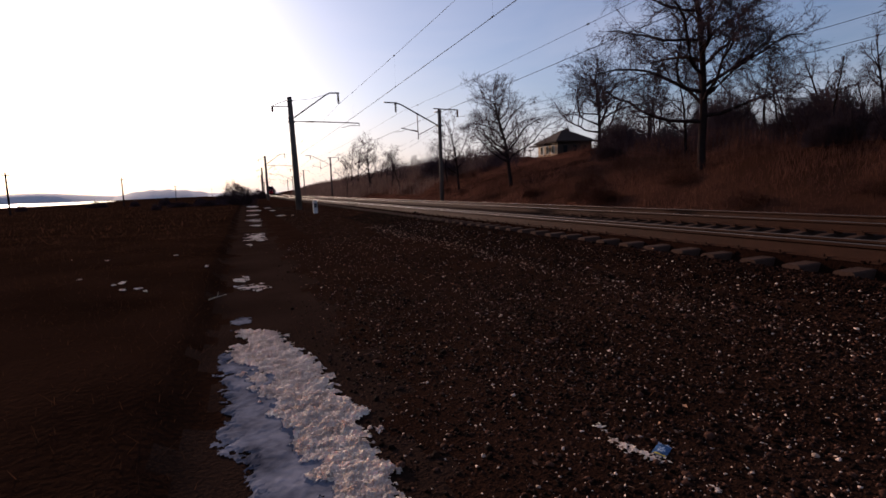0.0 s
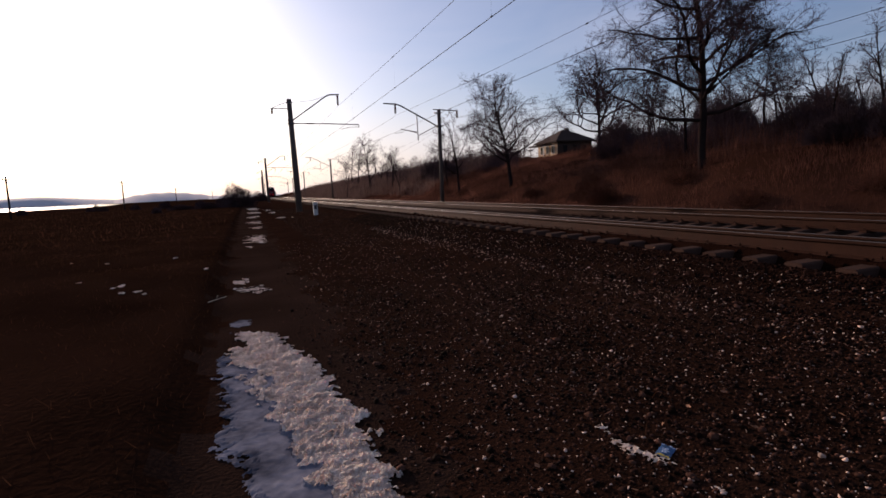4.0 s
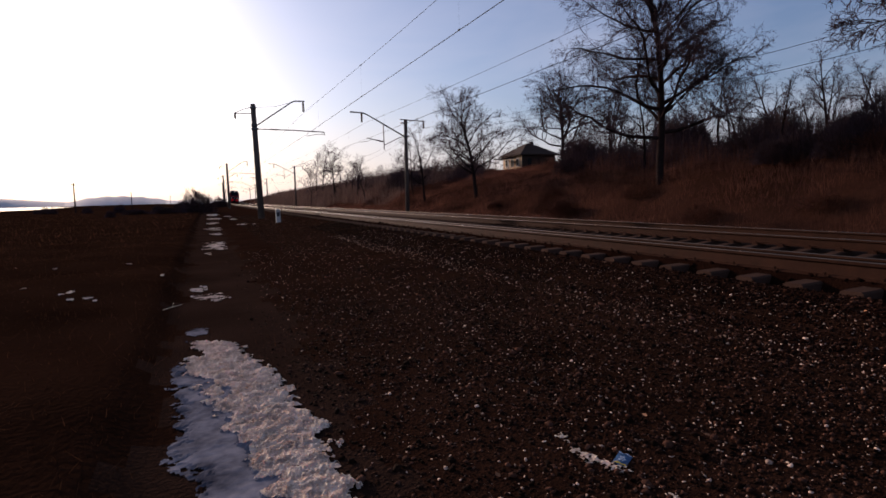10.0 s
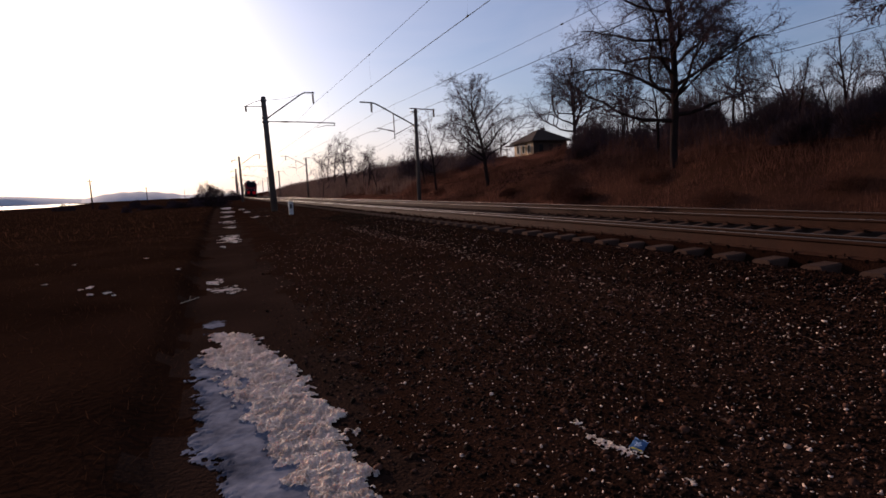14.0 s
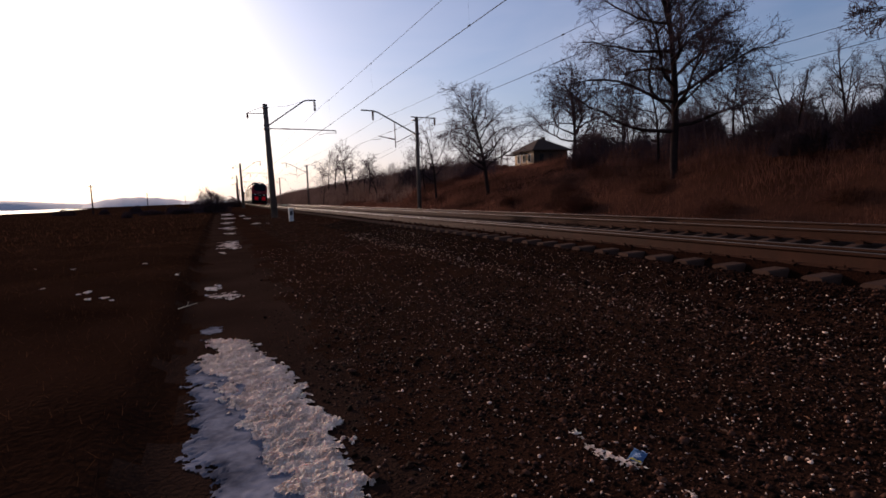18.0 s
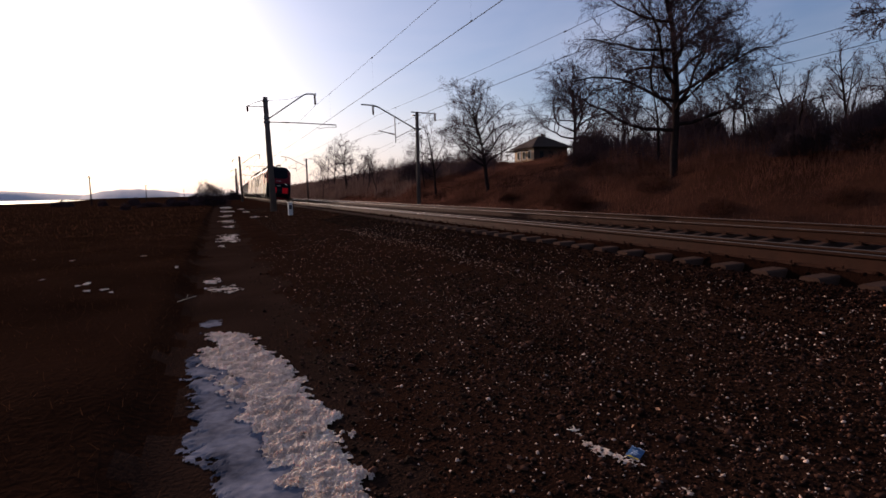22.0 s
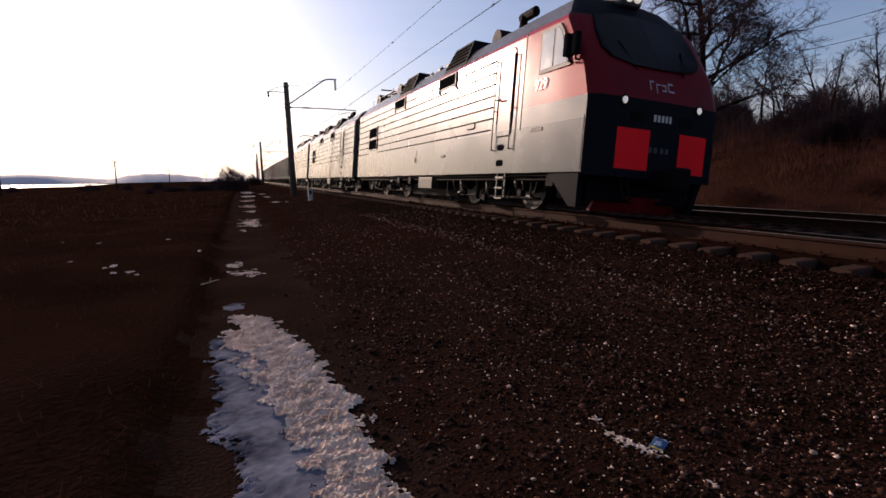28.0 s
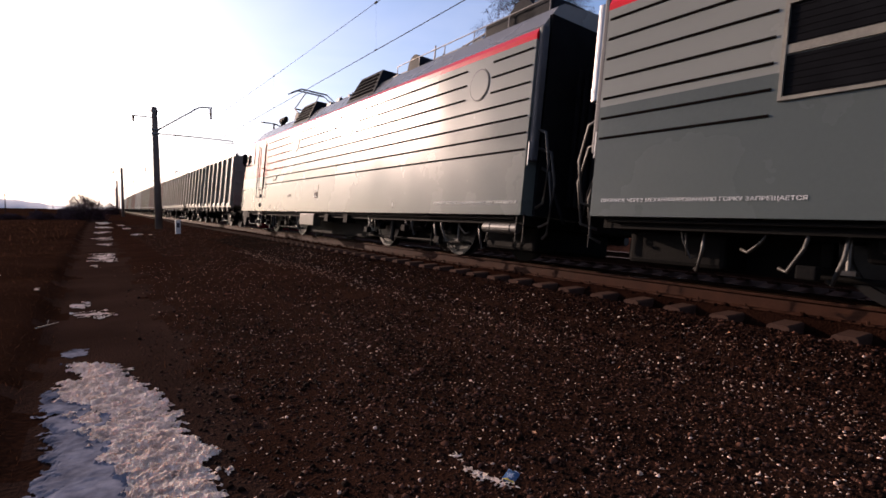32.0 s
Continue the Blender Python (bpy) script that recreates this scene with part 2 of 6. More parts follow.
snow_shader["Subsurface Weight"].default_value = 0.35
snow_shader["Subsurface Radius"].default_value = (1.0, 0.7, 0.55)
snow_shader["Subsurface Scale"].default_value = 0.03


# ---- mesh helpers ----
def obj(name, verts, faces, material, parent=None, label="", smooth=False):
    me = bpy.data.meshes.new(name)
    me.from_pydata([tuple(v) for v in verts], [], [tuple(f) for f in faces])
    me.materials.append(material)
    if smooth:
        me.polygons.foreach_set("use_smooth", [True] * len(me.polygons))
    me.update()
    ob = new(name, me)
    ob.parent = parent
    if label:
        ob["label"] = label
    return ob


def part(name, bm, material, parent=None, label="", smooth=False):
    me = bpy.data.meshes.new(name)
    bmesh.ops.recalc_face_normals(bm, faces=bm.faces)
    bm.to_mesh(me)
    bm.free()
    me.materials.append(material)
    if smooth:
        me.polygons.foreach_set("use_smooth", [True] * len(me.polygons))
    ob = new(name, me)
    ob.parent = parent
    if label:
        ob["label"] = label
    return ob


def empty(name, m, label, category, group="", kind=""):
    ob = new(name)
    ob.matrix_basis = m
    return tagged(ob, label, category, group, kind)


def box(bm, x0, x1, y0, y1, z0, z1, bevel=0.0, m=None):
    ret = bmesh.ops.create_cube(bm, size=1)
    vs = ret["verts"]
    bmesh.ops.scale(bm, vec=(abs(x1 - x0), abs(y1 - y0), abs(z1 - z0)), verts=vs)
    bmesh.ops.translate(bm, vec=((x0 + x1) / 2, (y0 + y1) / 2, (z0 + z1) / 2), verts=vs)
    if m is not None:
        bmesh.ops.transform(bm, matrix=m, verts=vs)
    if bevel:
        es = list({e for v in vs for e in v.link_edges})
        bmesh.ops.bevel(bm, geom=es, offset=bevel, segments=2, affect="EDGES", profile=0.5)


def boxes(*dims, bevel=0.0):
    bm = bmesh.new()
    for d in dims:
        box(bm, *d, bevel=bevel)
    return bm


def rod(bm, a, b, r, r2=None, seg=8, caps=True):
    a, b = Vector(a), Vector(b)
    d = b - a
    q = d.to_track_quat("Z", "Y").to_matrix().to_4x4()
    bmesh.ops.create_cone(bm, cap_ends=caps, segments=seg, radius1=r, radius2=r if r2 is None else r2, depth=d.length,
                          matrix=Matrix.Translation((a + b) / 2) @ q)


def rods(*items, seg=8):
    bm = bmesh.new()
    for it in items:
        rod(bm, it[0], it[1], it[2], it[3] if len(it) > 3 else None, seg=seg)
    return bm


def tube(name, pts, r, material, parent=None, seg=6, label=""):
    """A swept tube along a polyline."""
    bm = bmesh.new()
    rings = []
    pts = [Vector(p) for p in pts]
    for i, p in enumerate(pts):
        d = (pts[min(i + 1, len(pts) - 1)] - pts[max(i - 1, 0)]).normalized()
        u = d.cross(Vector((0, 0, 1)))
        u = u.normalized() if u.length > 1e-3 else Vector((1, 0, 0))
        v = d.cross(u)
        rr = r[i] if isinstance(r, (list, tuple)) else r
        rings.append([bm.verts.new(p + (u * math.cos(a) + v * math.sin(a)) * rr) for a in (2 * math.pi * k / seg for k in range(seg))])
    for A, B in zip(rings, rings[1:]):
        for k in range(seg):
            bm.faces.new((A[k], A[(k + 1) % seg], B[(k + 1) % seg], B[k]))
    bm.faces.new(rings[0])
    bm.faces.new(rings[-1])
    return part(name, bm, material, parent, label, smooth=True)


def extrude_profile(prof, y0, y1):
    """A closed (x, z) outline drawn out along y."""
    bm = bmesh.new()
    A = [bm.verts.new((x, y0, z)) for x, z in prof]
    B = [bm.verts.new((x, y1, z)) for x, z in prof]
    n = len(prof)
    for i in range(n):
        bm.faces.new((A[i], A[(i + 1) % n], B[(i + 1) % n], B[i]))
    bm.faces.new(A)
    bm.faces.new(B)
    return bm


def lettering(name, text, size, m, material, parent=None, label=""):
    """Text in the built-in font as a thin mesh."""
    cu = bpy.data.curves.new(name, "FONT")
    cu.body, cu.size, cu.extrude, cu.align_x = text, size, 0.002, "LEFT"
    tmp = bpy.data.objects.new(name, cu)
    scene.collection.objects.link(tmp)
    me = bpy.data.meshes.new_from_object(tmp.evaluated_get(bpy.context.evaluated_depsgraph_get()))
    bpy.data.objects.remove(tmp)
    me.materials.clear()
    me.materials.append(material)
    me.polygons.foreach_set("use_smooth", [False] * len(me.polygons))
    ob = new(name, me)
    ob.parent = parent
    ob.matrix_basis = m
    if label:
        ob["label"] = label
    return ob


# ---- the lie of the land ----
def bend(y):
    """How far the line has curved to the lake-averted side at y."""
    return np.where(np.abs(y) < 300, y * y / 9800.0, 300 * 300 / 9800.0 + (np.abs(y) - 300) * (600 / 9800.0))


LATERAL = (-3000, -200, -60, -12, -1.6, -0.55, -0.36, 0.55, 3.0, 4.2, 4.6, 5.0, 5.08, 5.26, 5.34, 5.62, 5.75, 7.8, 8.4, 9.15, 9.4, 12.1, 12.8, 14.3, 15.2, 18.2, 23, 28, 36, 80, 400, 3000)
HEIGHT = (-1.3, -0.7, -0.45, 0.0, 0.13, 0.12, 0.0, 0.0, 0.09, 0.15, 0.24, 0.30, 0.23, 0.23, 0.375, 0.36, 0.25, 0.10, 0.02, 0.08, 0.03, 0.02, 0.0, 0.0, 0.25, 1.75, 2.9, 3.5, 4.0, 5.0, 9, 12)


def ground_z(x, y):
    xr = x - bend(y)
    z = np.interp(xr, LATERAL, HEIGHT)
    lake = np.clip((y - 300) / 60, 0, 1) * np.clip((-0.213 * y - x) / 12, 0, 1)
    return z * (1 - lake) - 2.2 * lake


def rough_z(x, y):
    """Ground height with its unevenness."""
    xr = x - bend(y)
    z = ground_z(x, y)
    amp = np.interp(xr, (-40, -1, -0.3, 0.6, 5, 12.5, 15, 20, 60), (0.12, 0.06, 0.012, 0.012, 0.012, 0.015, 0.1, 0.35, 0.7))
    return z + amp * (np.sin(x * 1.3 + 0.7 * np.sin(y * 0.9)) * np.sin(y * 1.1 + 1.3) * 0.6 + np.sin(x * 3.7 + y * 2.9) * 0.25 + np.sin(x * 0.31 + y * 0.23) * 0.5)


def axis(*spans):
    out = []
    for a, b, step in spans:
        out += list(np.arange(a, b, step))
    return np.array(out + [spans[-1][1]])


gx = axis((-3000, -300, 300), (-300, -60, 24), (-60, -12, 3), (-12, -2, 0.5), (-2, 1, 0.1), (1, 4.9, 0.25), (4.9, 5.9, 0.05), (5.9, 16, 0.4), (16, 48, 1.0), (48, 120, 8), (120, 3000, 320))
gy = axis((-400, -40, 40), (-40, -4, 3), (-4, 12, 0.25), (12, 40, 0.7), (40, 120, 3), (120, 420, 10), (420, 3200, 150))
X, Y = np.meshgrid(gx, gy)
Z = rough_z(X, Y)
nx, ny = len(gx), len(gy)
idx = np.arange(nx * ny).reshape(ny, nx)
quads = np.stack([idx[:-1, :-1], idx[:-1, 1:], idx[1:, 1:], idx[1:, :-1]], -1).reshape(-1, 4)
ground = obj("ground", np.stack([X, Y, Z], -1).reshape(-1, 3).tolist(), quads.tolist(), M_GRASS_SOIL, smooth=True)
for m in (M_PATH, M_GRAVEL, M_BANK, M_CRIBSHADE):
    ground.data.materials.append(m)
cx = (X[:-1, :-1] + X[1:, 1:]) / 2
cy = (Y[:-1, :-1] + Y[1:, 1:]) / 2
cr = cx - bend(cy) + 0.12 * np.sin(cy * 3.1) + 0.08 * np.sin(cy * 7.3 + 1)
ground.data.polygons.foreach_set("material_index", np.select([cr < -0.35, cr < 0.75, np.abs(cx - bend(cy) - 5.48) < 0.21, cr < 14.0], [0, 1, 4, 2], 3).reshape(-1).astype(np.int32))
tagged(ground, "dark trodden gravel and dry field beside the railway", "ground", kind="structure")

water = obj("water", [(-2500, 300, -0.9), (-20, 300, -0.9), (-20, 1700, -0.9), (-2500, 1700, -0.9)], [(0, 1, 2, 3)], M_WATER)
tagged(water, "still pale lake beyond the dry field", "water", kind="structure")


def far_ridge(name, az0, az1, dist, top, label):
    """A distant hill as a solid ridge."""
    n = 60
    v, f = [], []
    for i in range(n + 1):
        k = i / n
        a = radians(az0 + (az1 - az0) * k)
        h = top(k)
        for d, z in ((dist, -2), (dist + 60, h * 0.7), (dist + 160, h), (dist + 500, h * 0.6), (dist + 700, -2)):
            v.append((math.sin(a) * d, math.cos(a) * d, z))
    for i in range(n):
        for j in range(4):
            f.append((i * 5 + j, i * 5 + 5 + j, i * 5 + 6 + j, i * 5 + 1 + j))
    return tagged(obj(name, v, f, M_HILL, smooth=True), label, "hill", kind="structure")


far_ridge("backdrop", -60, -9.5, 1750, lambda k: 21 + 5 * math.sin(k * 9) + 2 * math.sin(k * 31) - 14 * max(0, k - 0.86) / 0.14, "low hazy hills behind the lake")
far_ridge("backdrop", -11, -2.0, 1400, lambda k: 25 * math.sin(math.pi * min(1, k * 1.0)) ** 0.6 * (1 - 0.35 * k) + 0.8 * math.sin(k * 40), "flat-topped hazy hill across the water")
far_ridge("backdrop", -3, 12, 900, lambda k: 3.0 + 2.0 * math.sin(k * 12) + 1.2 * math.sin(k * 47), "far tree line along the railway, haze in its colour")
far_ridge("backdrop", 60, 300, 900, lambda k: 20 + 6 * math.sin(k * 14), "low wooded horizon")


# ---- railway tracks ----
CANT = 5.5


def line_x(c, y):
    return c + float(bend(np.array(float(y))))


RAIL = ((-0.075, 0), (0.075, 0), (0.075, 0.012), (0.016, 0.034), (0.011, 0.132), (0.034, 0.146), (0.037, 0.172), (0.028, 0.180),
        (-0.028, 0.180), (-0.037, 0.172), (-0.034, 0.146), (-0.011, 0.132), (-0.016, 0.034), (-0.075, 0.012))
RAIL_SEAT = 0.204              # from the sleeper's top to the running surface
SLEEPER_DATA = {}


def sleeper_mesh():
    """A prestressed sleeper: raised rail seats, lower waist, tapered sides."""
    if "me" in SLEEPER_DATA:
        return SLEEPER_DATA["me"]
    st = ((-1.35, -0.04, 0.092), (-1.0, 0.0, 0.095), (-0.55, 0.0, 0.092), (-0.35, -0.035, 0.075), (0.35, -0.035, 0.075), (0.55, 0.0, 0.092), (1.0, 0.0, 0.095), (1.35, -0.04, 0.092))
    v, f = [], []
    for x, z, h in st:
        v += [(x, -h - 0.02, -0.16), (x, -h, z - 0.015), (x, -h + 0.02, z), (x, h - 0.02, z), (x, h, z - 0.015), (x, h + 0.02, -0.16)]
    for i in range(len(st) - 1):
        for j in range(5):
            f.append((i * 6 + j, i * 6 + j + 1, i * 6 + 7 + j, i * 6 + 6 + j))
    f += [(5, 4, 3, 2, 1, 0), tuple((len(st) - 1) * 6 + k for k in range(6))]
    me = bpy.data.meshes.new("sleeper")
    me.from_pydata(v, [], f)
    me.materials.append(M_CONCRETE)
    SLEEPER_DATA["me"] = me
    return me


def railway(centre, head_z, cant, label, near_pieces):
    top = empty("railway_track", pose(0, 0, 0), label, "railway track", "railway tracks", "structure")
    ca, sa = math.cos(radians(cant)), math.sin(radians(cant))
    ys = [float(v) for v in axis((-60, -10, 5), (-10, 60, 1.0), (60, 420, 6))]
    for side in (-1, 1):
        for prof, material, nm in ((RAIL[:7] + RAIL[9:], M_RUST, "rail"), (((-0.0345, 0.1735), (0.0345, 0.1735), (0.027, 0.1825), (-0.027, 0.1825)), M_RAILTOP, "rail_head")):
            v, f = [], []
            k = len(prof)
            for y in ys:
                for px, pz in prof:
                    u, w = side * 0.795 + px, pz - 0.18
                    v.append((line_x(centre, y) + u * ca + w * sa, y, head_z - 0.795 * sa - u * sa + w * ca))
            for i in range(len(ys) - 1):
                for j in range(k):
                    f.append((i * k + j, i * k + (j + 1) % k, (i + 1) * k + (j + 1) % k, (i + 1) * k + j))
            obj(nm, v, f, material, top, "rust-brown rail" if nm == "rail" else "polished running surface")
    # sleepers, single near the camera, joined far away
    me = sleeper_mesh()
    base_z = head_z - 0.795 * sa - RAIL_SEAT
    clip = boxes((-0.11, -0.055, -0.05, 0.05, 0.0, 0.045), (0.055, 0.11, -0.05, 0.05, 0.0, 0.045), (-0.09, 0.09, -0.08, 0.08, -0.005, 0.022))
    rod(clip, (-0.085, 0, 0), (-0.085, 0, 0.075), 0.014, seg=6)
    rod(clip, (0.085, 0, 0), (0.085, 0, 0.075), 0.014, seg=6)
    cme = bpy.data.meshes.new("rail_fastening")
    clip.to_mesh(cme)
    clip.free()
    cme.materials.append(M_RUST)
    y, far_v, far_f = -6.0 + (0.13 if centre < 8 else 0.33), [], []
    base_v = np.array([p.co[:] for p in me.vertices])
    base_f = [tuple(p.vertices) for p in me.polygons]
    while y < 260:
        x = line_x(centre, y)
        jog = random.uniform(-0.015, 0.015)
        mm = pose(x, y + jog, base_z, 0, cant, -math.degrees(y / 4900) + random.uniform(-0.4, 0.4))
        if y < near_pieces:
            s = new("sleeper", me)
            s.parent, s.matrix_basis = top, mm
            for side in (-1, 1):
                c = new("rail_fastening", cme)
                c.parent, c.matrix_basis = s, pose(side * 0.795, 0, 0.0)
        else:
            n0 = len(far_v)
            R = np.array(mm)
            far_v += (base_v @ R[:3, :3].T + R[:3, 3]).tolist()
            far_f += [tuple(n0 + k for k in q) for q in base_f]
        y += 0.501
    tagged(obj("far_sleepers", far_v, far_f, M_CONCRETE, top), kind="stuff")
    return top


TRACK1, HEAD1 = 6.37, 0.531
TRACK2, HEAD2 = 10.60, 0.345
railway(TRACK1, HEAD1, CANT, "near railway track with concrete sleepers and rusty rails", 70)
railway(TRACK2, HEAD2, 0.4, "second railway track with concrete sleepers on dark ballast", 70)


# ---- overhead line ----
def insulator(bm, a, b, r):
    a, b = Vector(a), Vector(b)
    n = 5
    rod(bm, a, b, r * 0.35, seg=8)
    for i in range(n):
        p = a.lerp(b, (i + 0.5) / n)
        d = (b - a).normalized() * 0.045
        rod(bm, p - d, p + d, r, r * 0.55, seg=10)


def mast_near():
    t = empty("catenary_mast", pose(0, 0, 0), "grey concrete catenary mast with bracket arm over the near track", "catenary mast", "catenary masts")
    bm = rods(((0.02, 0, -0.6), (0, 0, 7.19), 0.21, 0.145), seg=14)
    part("post", bm, M_MAST, t, smooth=True)
    for w, z0, z1 in ((0.20, 5.62, 5.72), (0.19, 5.86, 5.94), (0.17, 6.92, 7.0)):
        part("collar", boxes((-w, w, -w, w, z0, z1)), M_STEEL, t)
    tube("cantilever_arm", [(0.15, 0, 5.9), (2.35, 0, 7.38), (2.55, 0, 7.45), (3.15, 0, 7.46)], 0.045, M_STEEL, t)
    tube("registration_arm", [(0.15, 0, 5.68), (2.2, 0, 5.63), (4.3, 0, 5.53), (4.3, 0, 5.36)], 0.035, M_STEEL, t)
    tube("steady_arm", [(4.28, 0, 5.38), (3.7, 0, 5.38), (3.15, 0, 5.26)], 0.018, M_STEEL, t)
    tube("tie_rod", [(0.1, 0, 6.98), (1.35, 0, 7.08), (2.5, 0, 7.42)], 0.012, M_STEEL, t)
    tube("feeder_arm", [(-0.12, 0, 6.60), (-1.15, 0, 6.62)], 0.03, M_STEEL, t)
    tube("brace", [(-0.12, 0, 7.0), (-0.6, 0, 6.85), (-1.1, 0, 6.63)], 0.02, M_STEEL, t)
    bm = bmesh.new()
    insulator(bm, (3.05, 0, 7.40), (3.05, 0, 6.78), 0.085)
    part("insulator", bm, M_INSUL, t)
    bm = bmesh.new()
    insulator(bm, (-1.08, 0, 6.58), (-1.08, 0, 6.30), 0.07)
    part("insulator", bm, M_INSUL, t)
    bm = bmesh.new()
    insulator(bm, (0.95, 0, 5.665), (1.4, 0, 5.655), 0.06)
    part("insulator", bm, M_INSUL, t)
    return t


def mast_far():
    t = empty("catenary_mast", pose(0, 0, 0), "slim catenary mast at the bank foot with a raised bracket arm", "catenary mast", "catenary masts")
    part("post", rods(((0, 0, -0.6), (0, 0, 6.88), 0.16, 0.125), seg=12), M_MAST, t, smooth=True)
    tube("cantilever_arm", [(-0.1, 0, 5.64), (-2.9, 0, 7.10), (-3.25, 0, 7.21), (-4.15, 0, 7.24)], 0.05, M_STEEL, t)
    tube("strut", [(-1.72, 0, 6.46), (-1.68, 0, 4.65)], 0.035, M_STEEL, t)
    tube("brace", [(-0.2, 0, 5.7), (-1.68, 0, 4.98)], 0.03, M_STEEL, t)
    tube("registration_arm", [(-1.70, 0, 5.22), (-2.95, 0, 5.46)], 0.035, M_STEEL, t)
    tube("steady_arm", [(-2.6, 0, 5.40), (-2.85, 0, 5.25), (-3.4, 0, 5.16)], 0.018, M_STEEL, t)
    tube("top_arm", [(-0.45, 0, 6.87), (1.5, 0, 6.80)], 0.04, M_STEEL, t)
    part("collar", boxes((-0.2, 0.2, -0.17, 0.17, 5.58, 5.70)), M_STEEL, t)
    part("collar", boxes((-0.35, 0.17, -0.16, 0.16, 6.6, 6.66)), M_STEEL, t)
    bm = bmesh.new()
    insulator(bm, (-3.3, 0, 7.16), (-3.3, 0, 6.55), 0.09)
    part("insulator", bm, M_INSUL, t)
    bm = bmesh.new()
    insulator(bm, (1.42, 0, 6.76), (1.42, 0, 6.28), 0.08)
    part("insulator", bm, M_INSUL, t)
    bm = bmesh.new()
    insulator(bm, (-1.78, 0, 5.235), (-2.2, 0, 5.315), 0.06)
    part("insulator", bm, M_INSUL, t)
    return t


NEAR_Y = (35.4, -20.0, 91.0, 133.0, 183.0, 238.0, 292.0)
FAR_Y = (37.4, -17.0, 93.0, 147.0, 201.0, 252.0)
for proto, where, lat in ((mast_near, NEAR_Y, 3.30), (mast_far, FAR_Y, 13.9)):
    first = proto()
    for i, y in enumerate(where):
        x = line_x(lat, y)
        z = float(ground_z(np.array(x), np.array(y)))
        m = pose(x, y, z - 0.12 if lat < 5 else z, 0, random.uniform(-0.5, 0.5) if i else (-0.75 if lat < 5 else 0.5), -math.degrees(y / 4900))
        if i == 0:
            first.matrix_basis = m
        else:
            copy_thing(first, m)


def overhead(name, lat, contact_z, carrier_z, sag, stations, label):
    """Carrier cable and contact wire, zigzagging from mast to mast."""
    t = empty(name, pose(0, 0, 0), label, "overhead line", "overhead lines")
    st = sorted(stations)
    first = st.index(stations[0])
    car, con = [], []
    for n, (a, b) in enumerate(zip(st, st[1:])):
        zig = 0.22 if (n - first) % 2 == 0 else -0.22
        for i in range(12):
            k = i / 12
            y = a + (b - a) * k
            x = line_x(lat, y) + zig * (1 - 2 * k)
            drop = sag * 4 * k * (1 - k)
            car.append((x, y, carrier_z - drop))
            con.append((x, y, contact_z - 0.03 * 4 * k * (1 - k)))
            if i % 2 == 1:
                part("dropper", rods(((x, y, carrier_z - drop), (x, y, contact_z), 0.0012), seg=4), M_WIRE, t)
                part("clamp", rods(((x, y - 0.05, carrier_z - drop), (x, y + 0.05, carrier_z - drop), 0.028), seg=6), M_WIRE, t)
                part("clamp", rods(((x, y - 0.04, contact_z - 0.02), (x, y + 0.04, contact_z - 0.02), 0.024), seg=6), M_WIRE, t)
    tube("carrier_cable", car, 0.007, M_WIRE, t, seg=5)
    tube("contact_wire", con, 0.010, M_WIRE, t, seg=5)
    return t


overhead("overhead_line", 6.10, 5.37, 6.82, 0.32, NEAR_Y, "two thin dark contact wires strung over the near track")
overhead("overhead_line", 10.65, 5.39, 6.54, 0.40, FAR_Y, "two thin dark contact wires strung over the second track")
feeder = empty("feeder_wire", pose(0, 0, 0), "pair of slack thin feeder wires carried on the mast arms", "wire")
for lat, z, slack in ((15.3, 6.30, 1.75), (15.15, 6.30, 1.22)):
    pts = []
    for a, b in zip(sorted(FAR_Y), sorted(FAR_Y)[1:]):
        for i in range(10):
            k = i / 10
            pts.append((line_x(lat, a + (b - a) * k), a + (b - a) * k, z - slack * 4 * k * (1 - k)))
    tube("wire", pts, 0.007, M_WIRE, feeder, seg=4)


# ---- the train ----
S0, SPEED = 6.76, 9.1          # front of the locomotive at 28 s, metres per second
LEN = 16.3                     # body of one locomotive section
HALF = LEN / 2
TALL, DOWN = 1.0165, 0.126      # stretch and drop of the body over its drawn heights
CAB_TAPER = 0.985              # the cab narrows towards its front
ROOF = ((1.55, 0.78), (1.55, 3.20), (1.50, 3.28), (1.40, 3.36), (1.14, 3.66), (1.0, 3.73), (0.0, 3.80))


EMBLEM = ((11.0, 11.15, 2.55, 2.95), (11.4, 11.5, 2.52, 2.9), (11.82, 11.94, 2.5, 2.88), (12.15, 12.27, 2.48, 2.83), (12.5, 12.5, 2.46, 2.79))


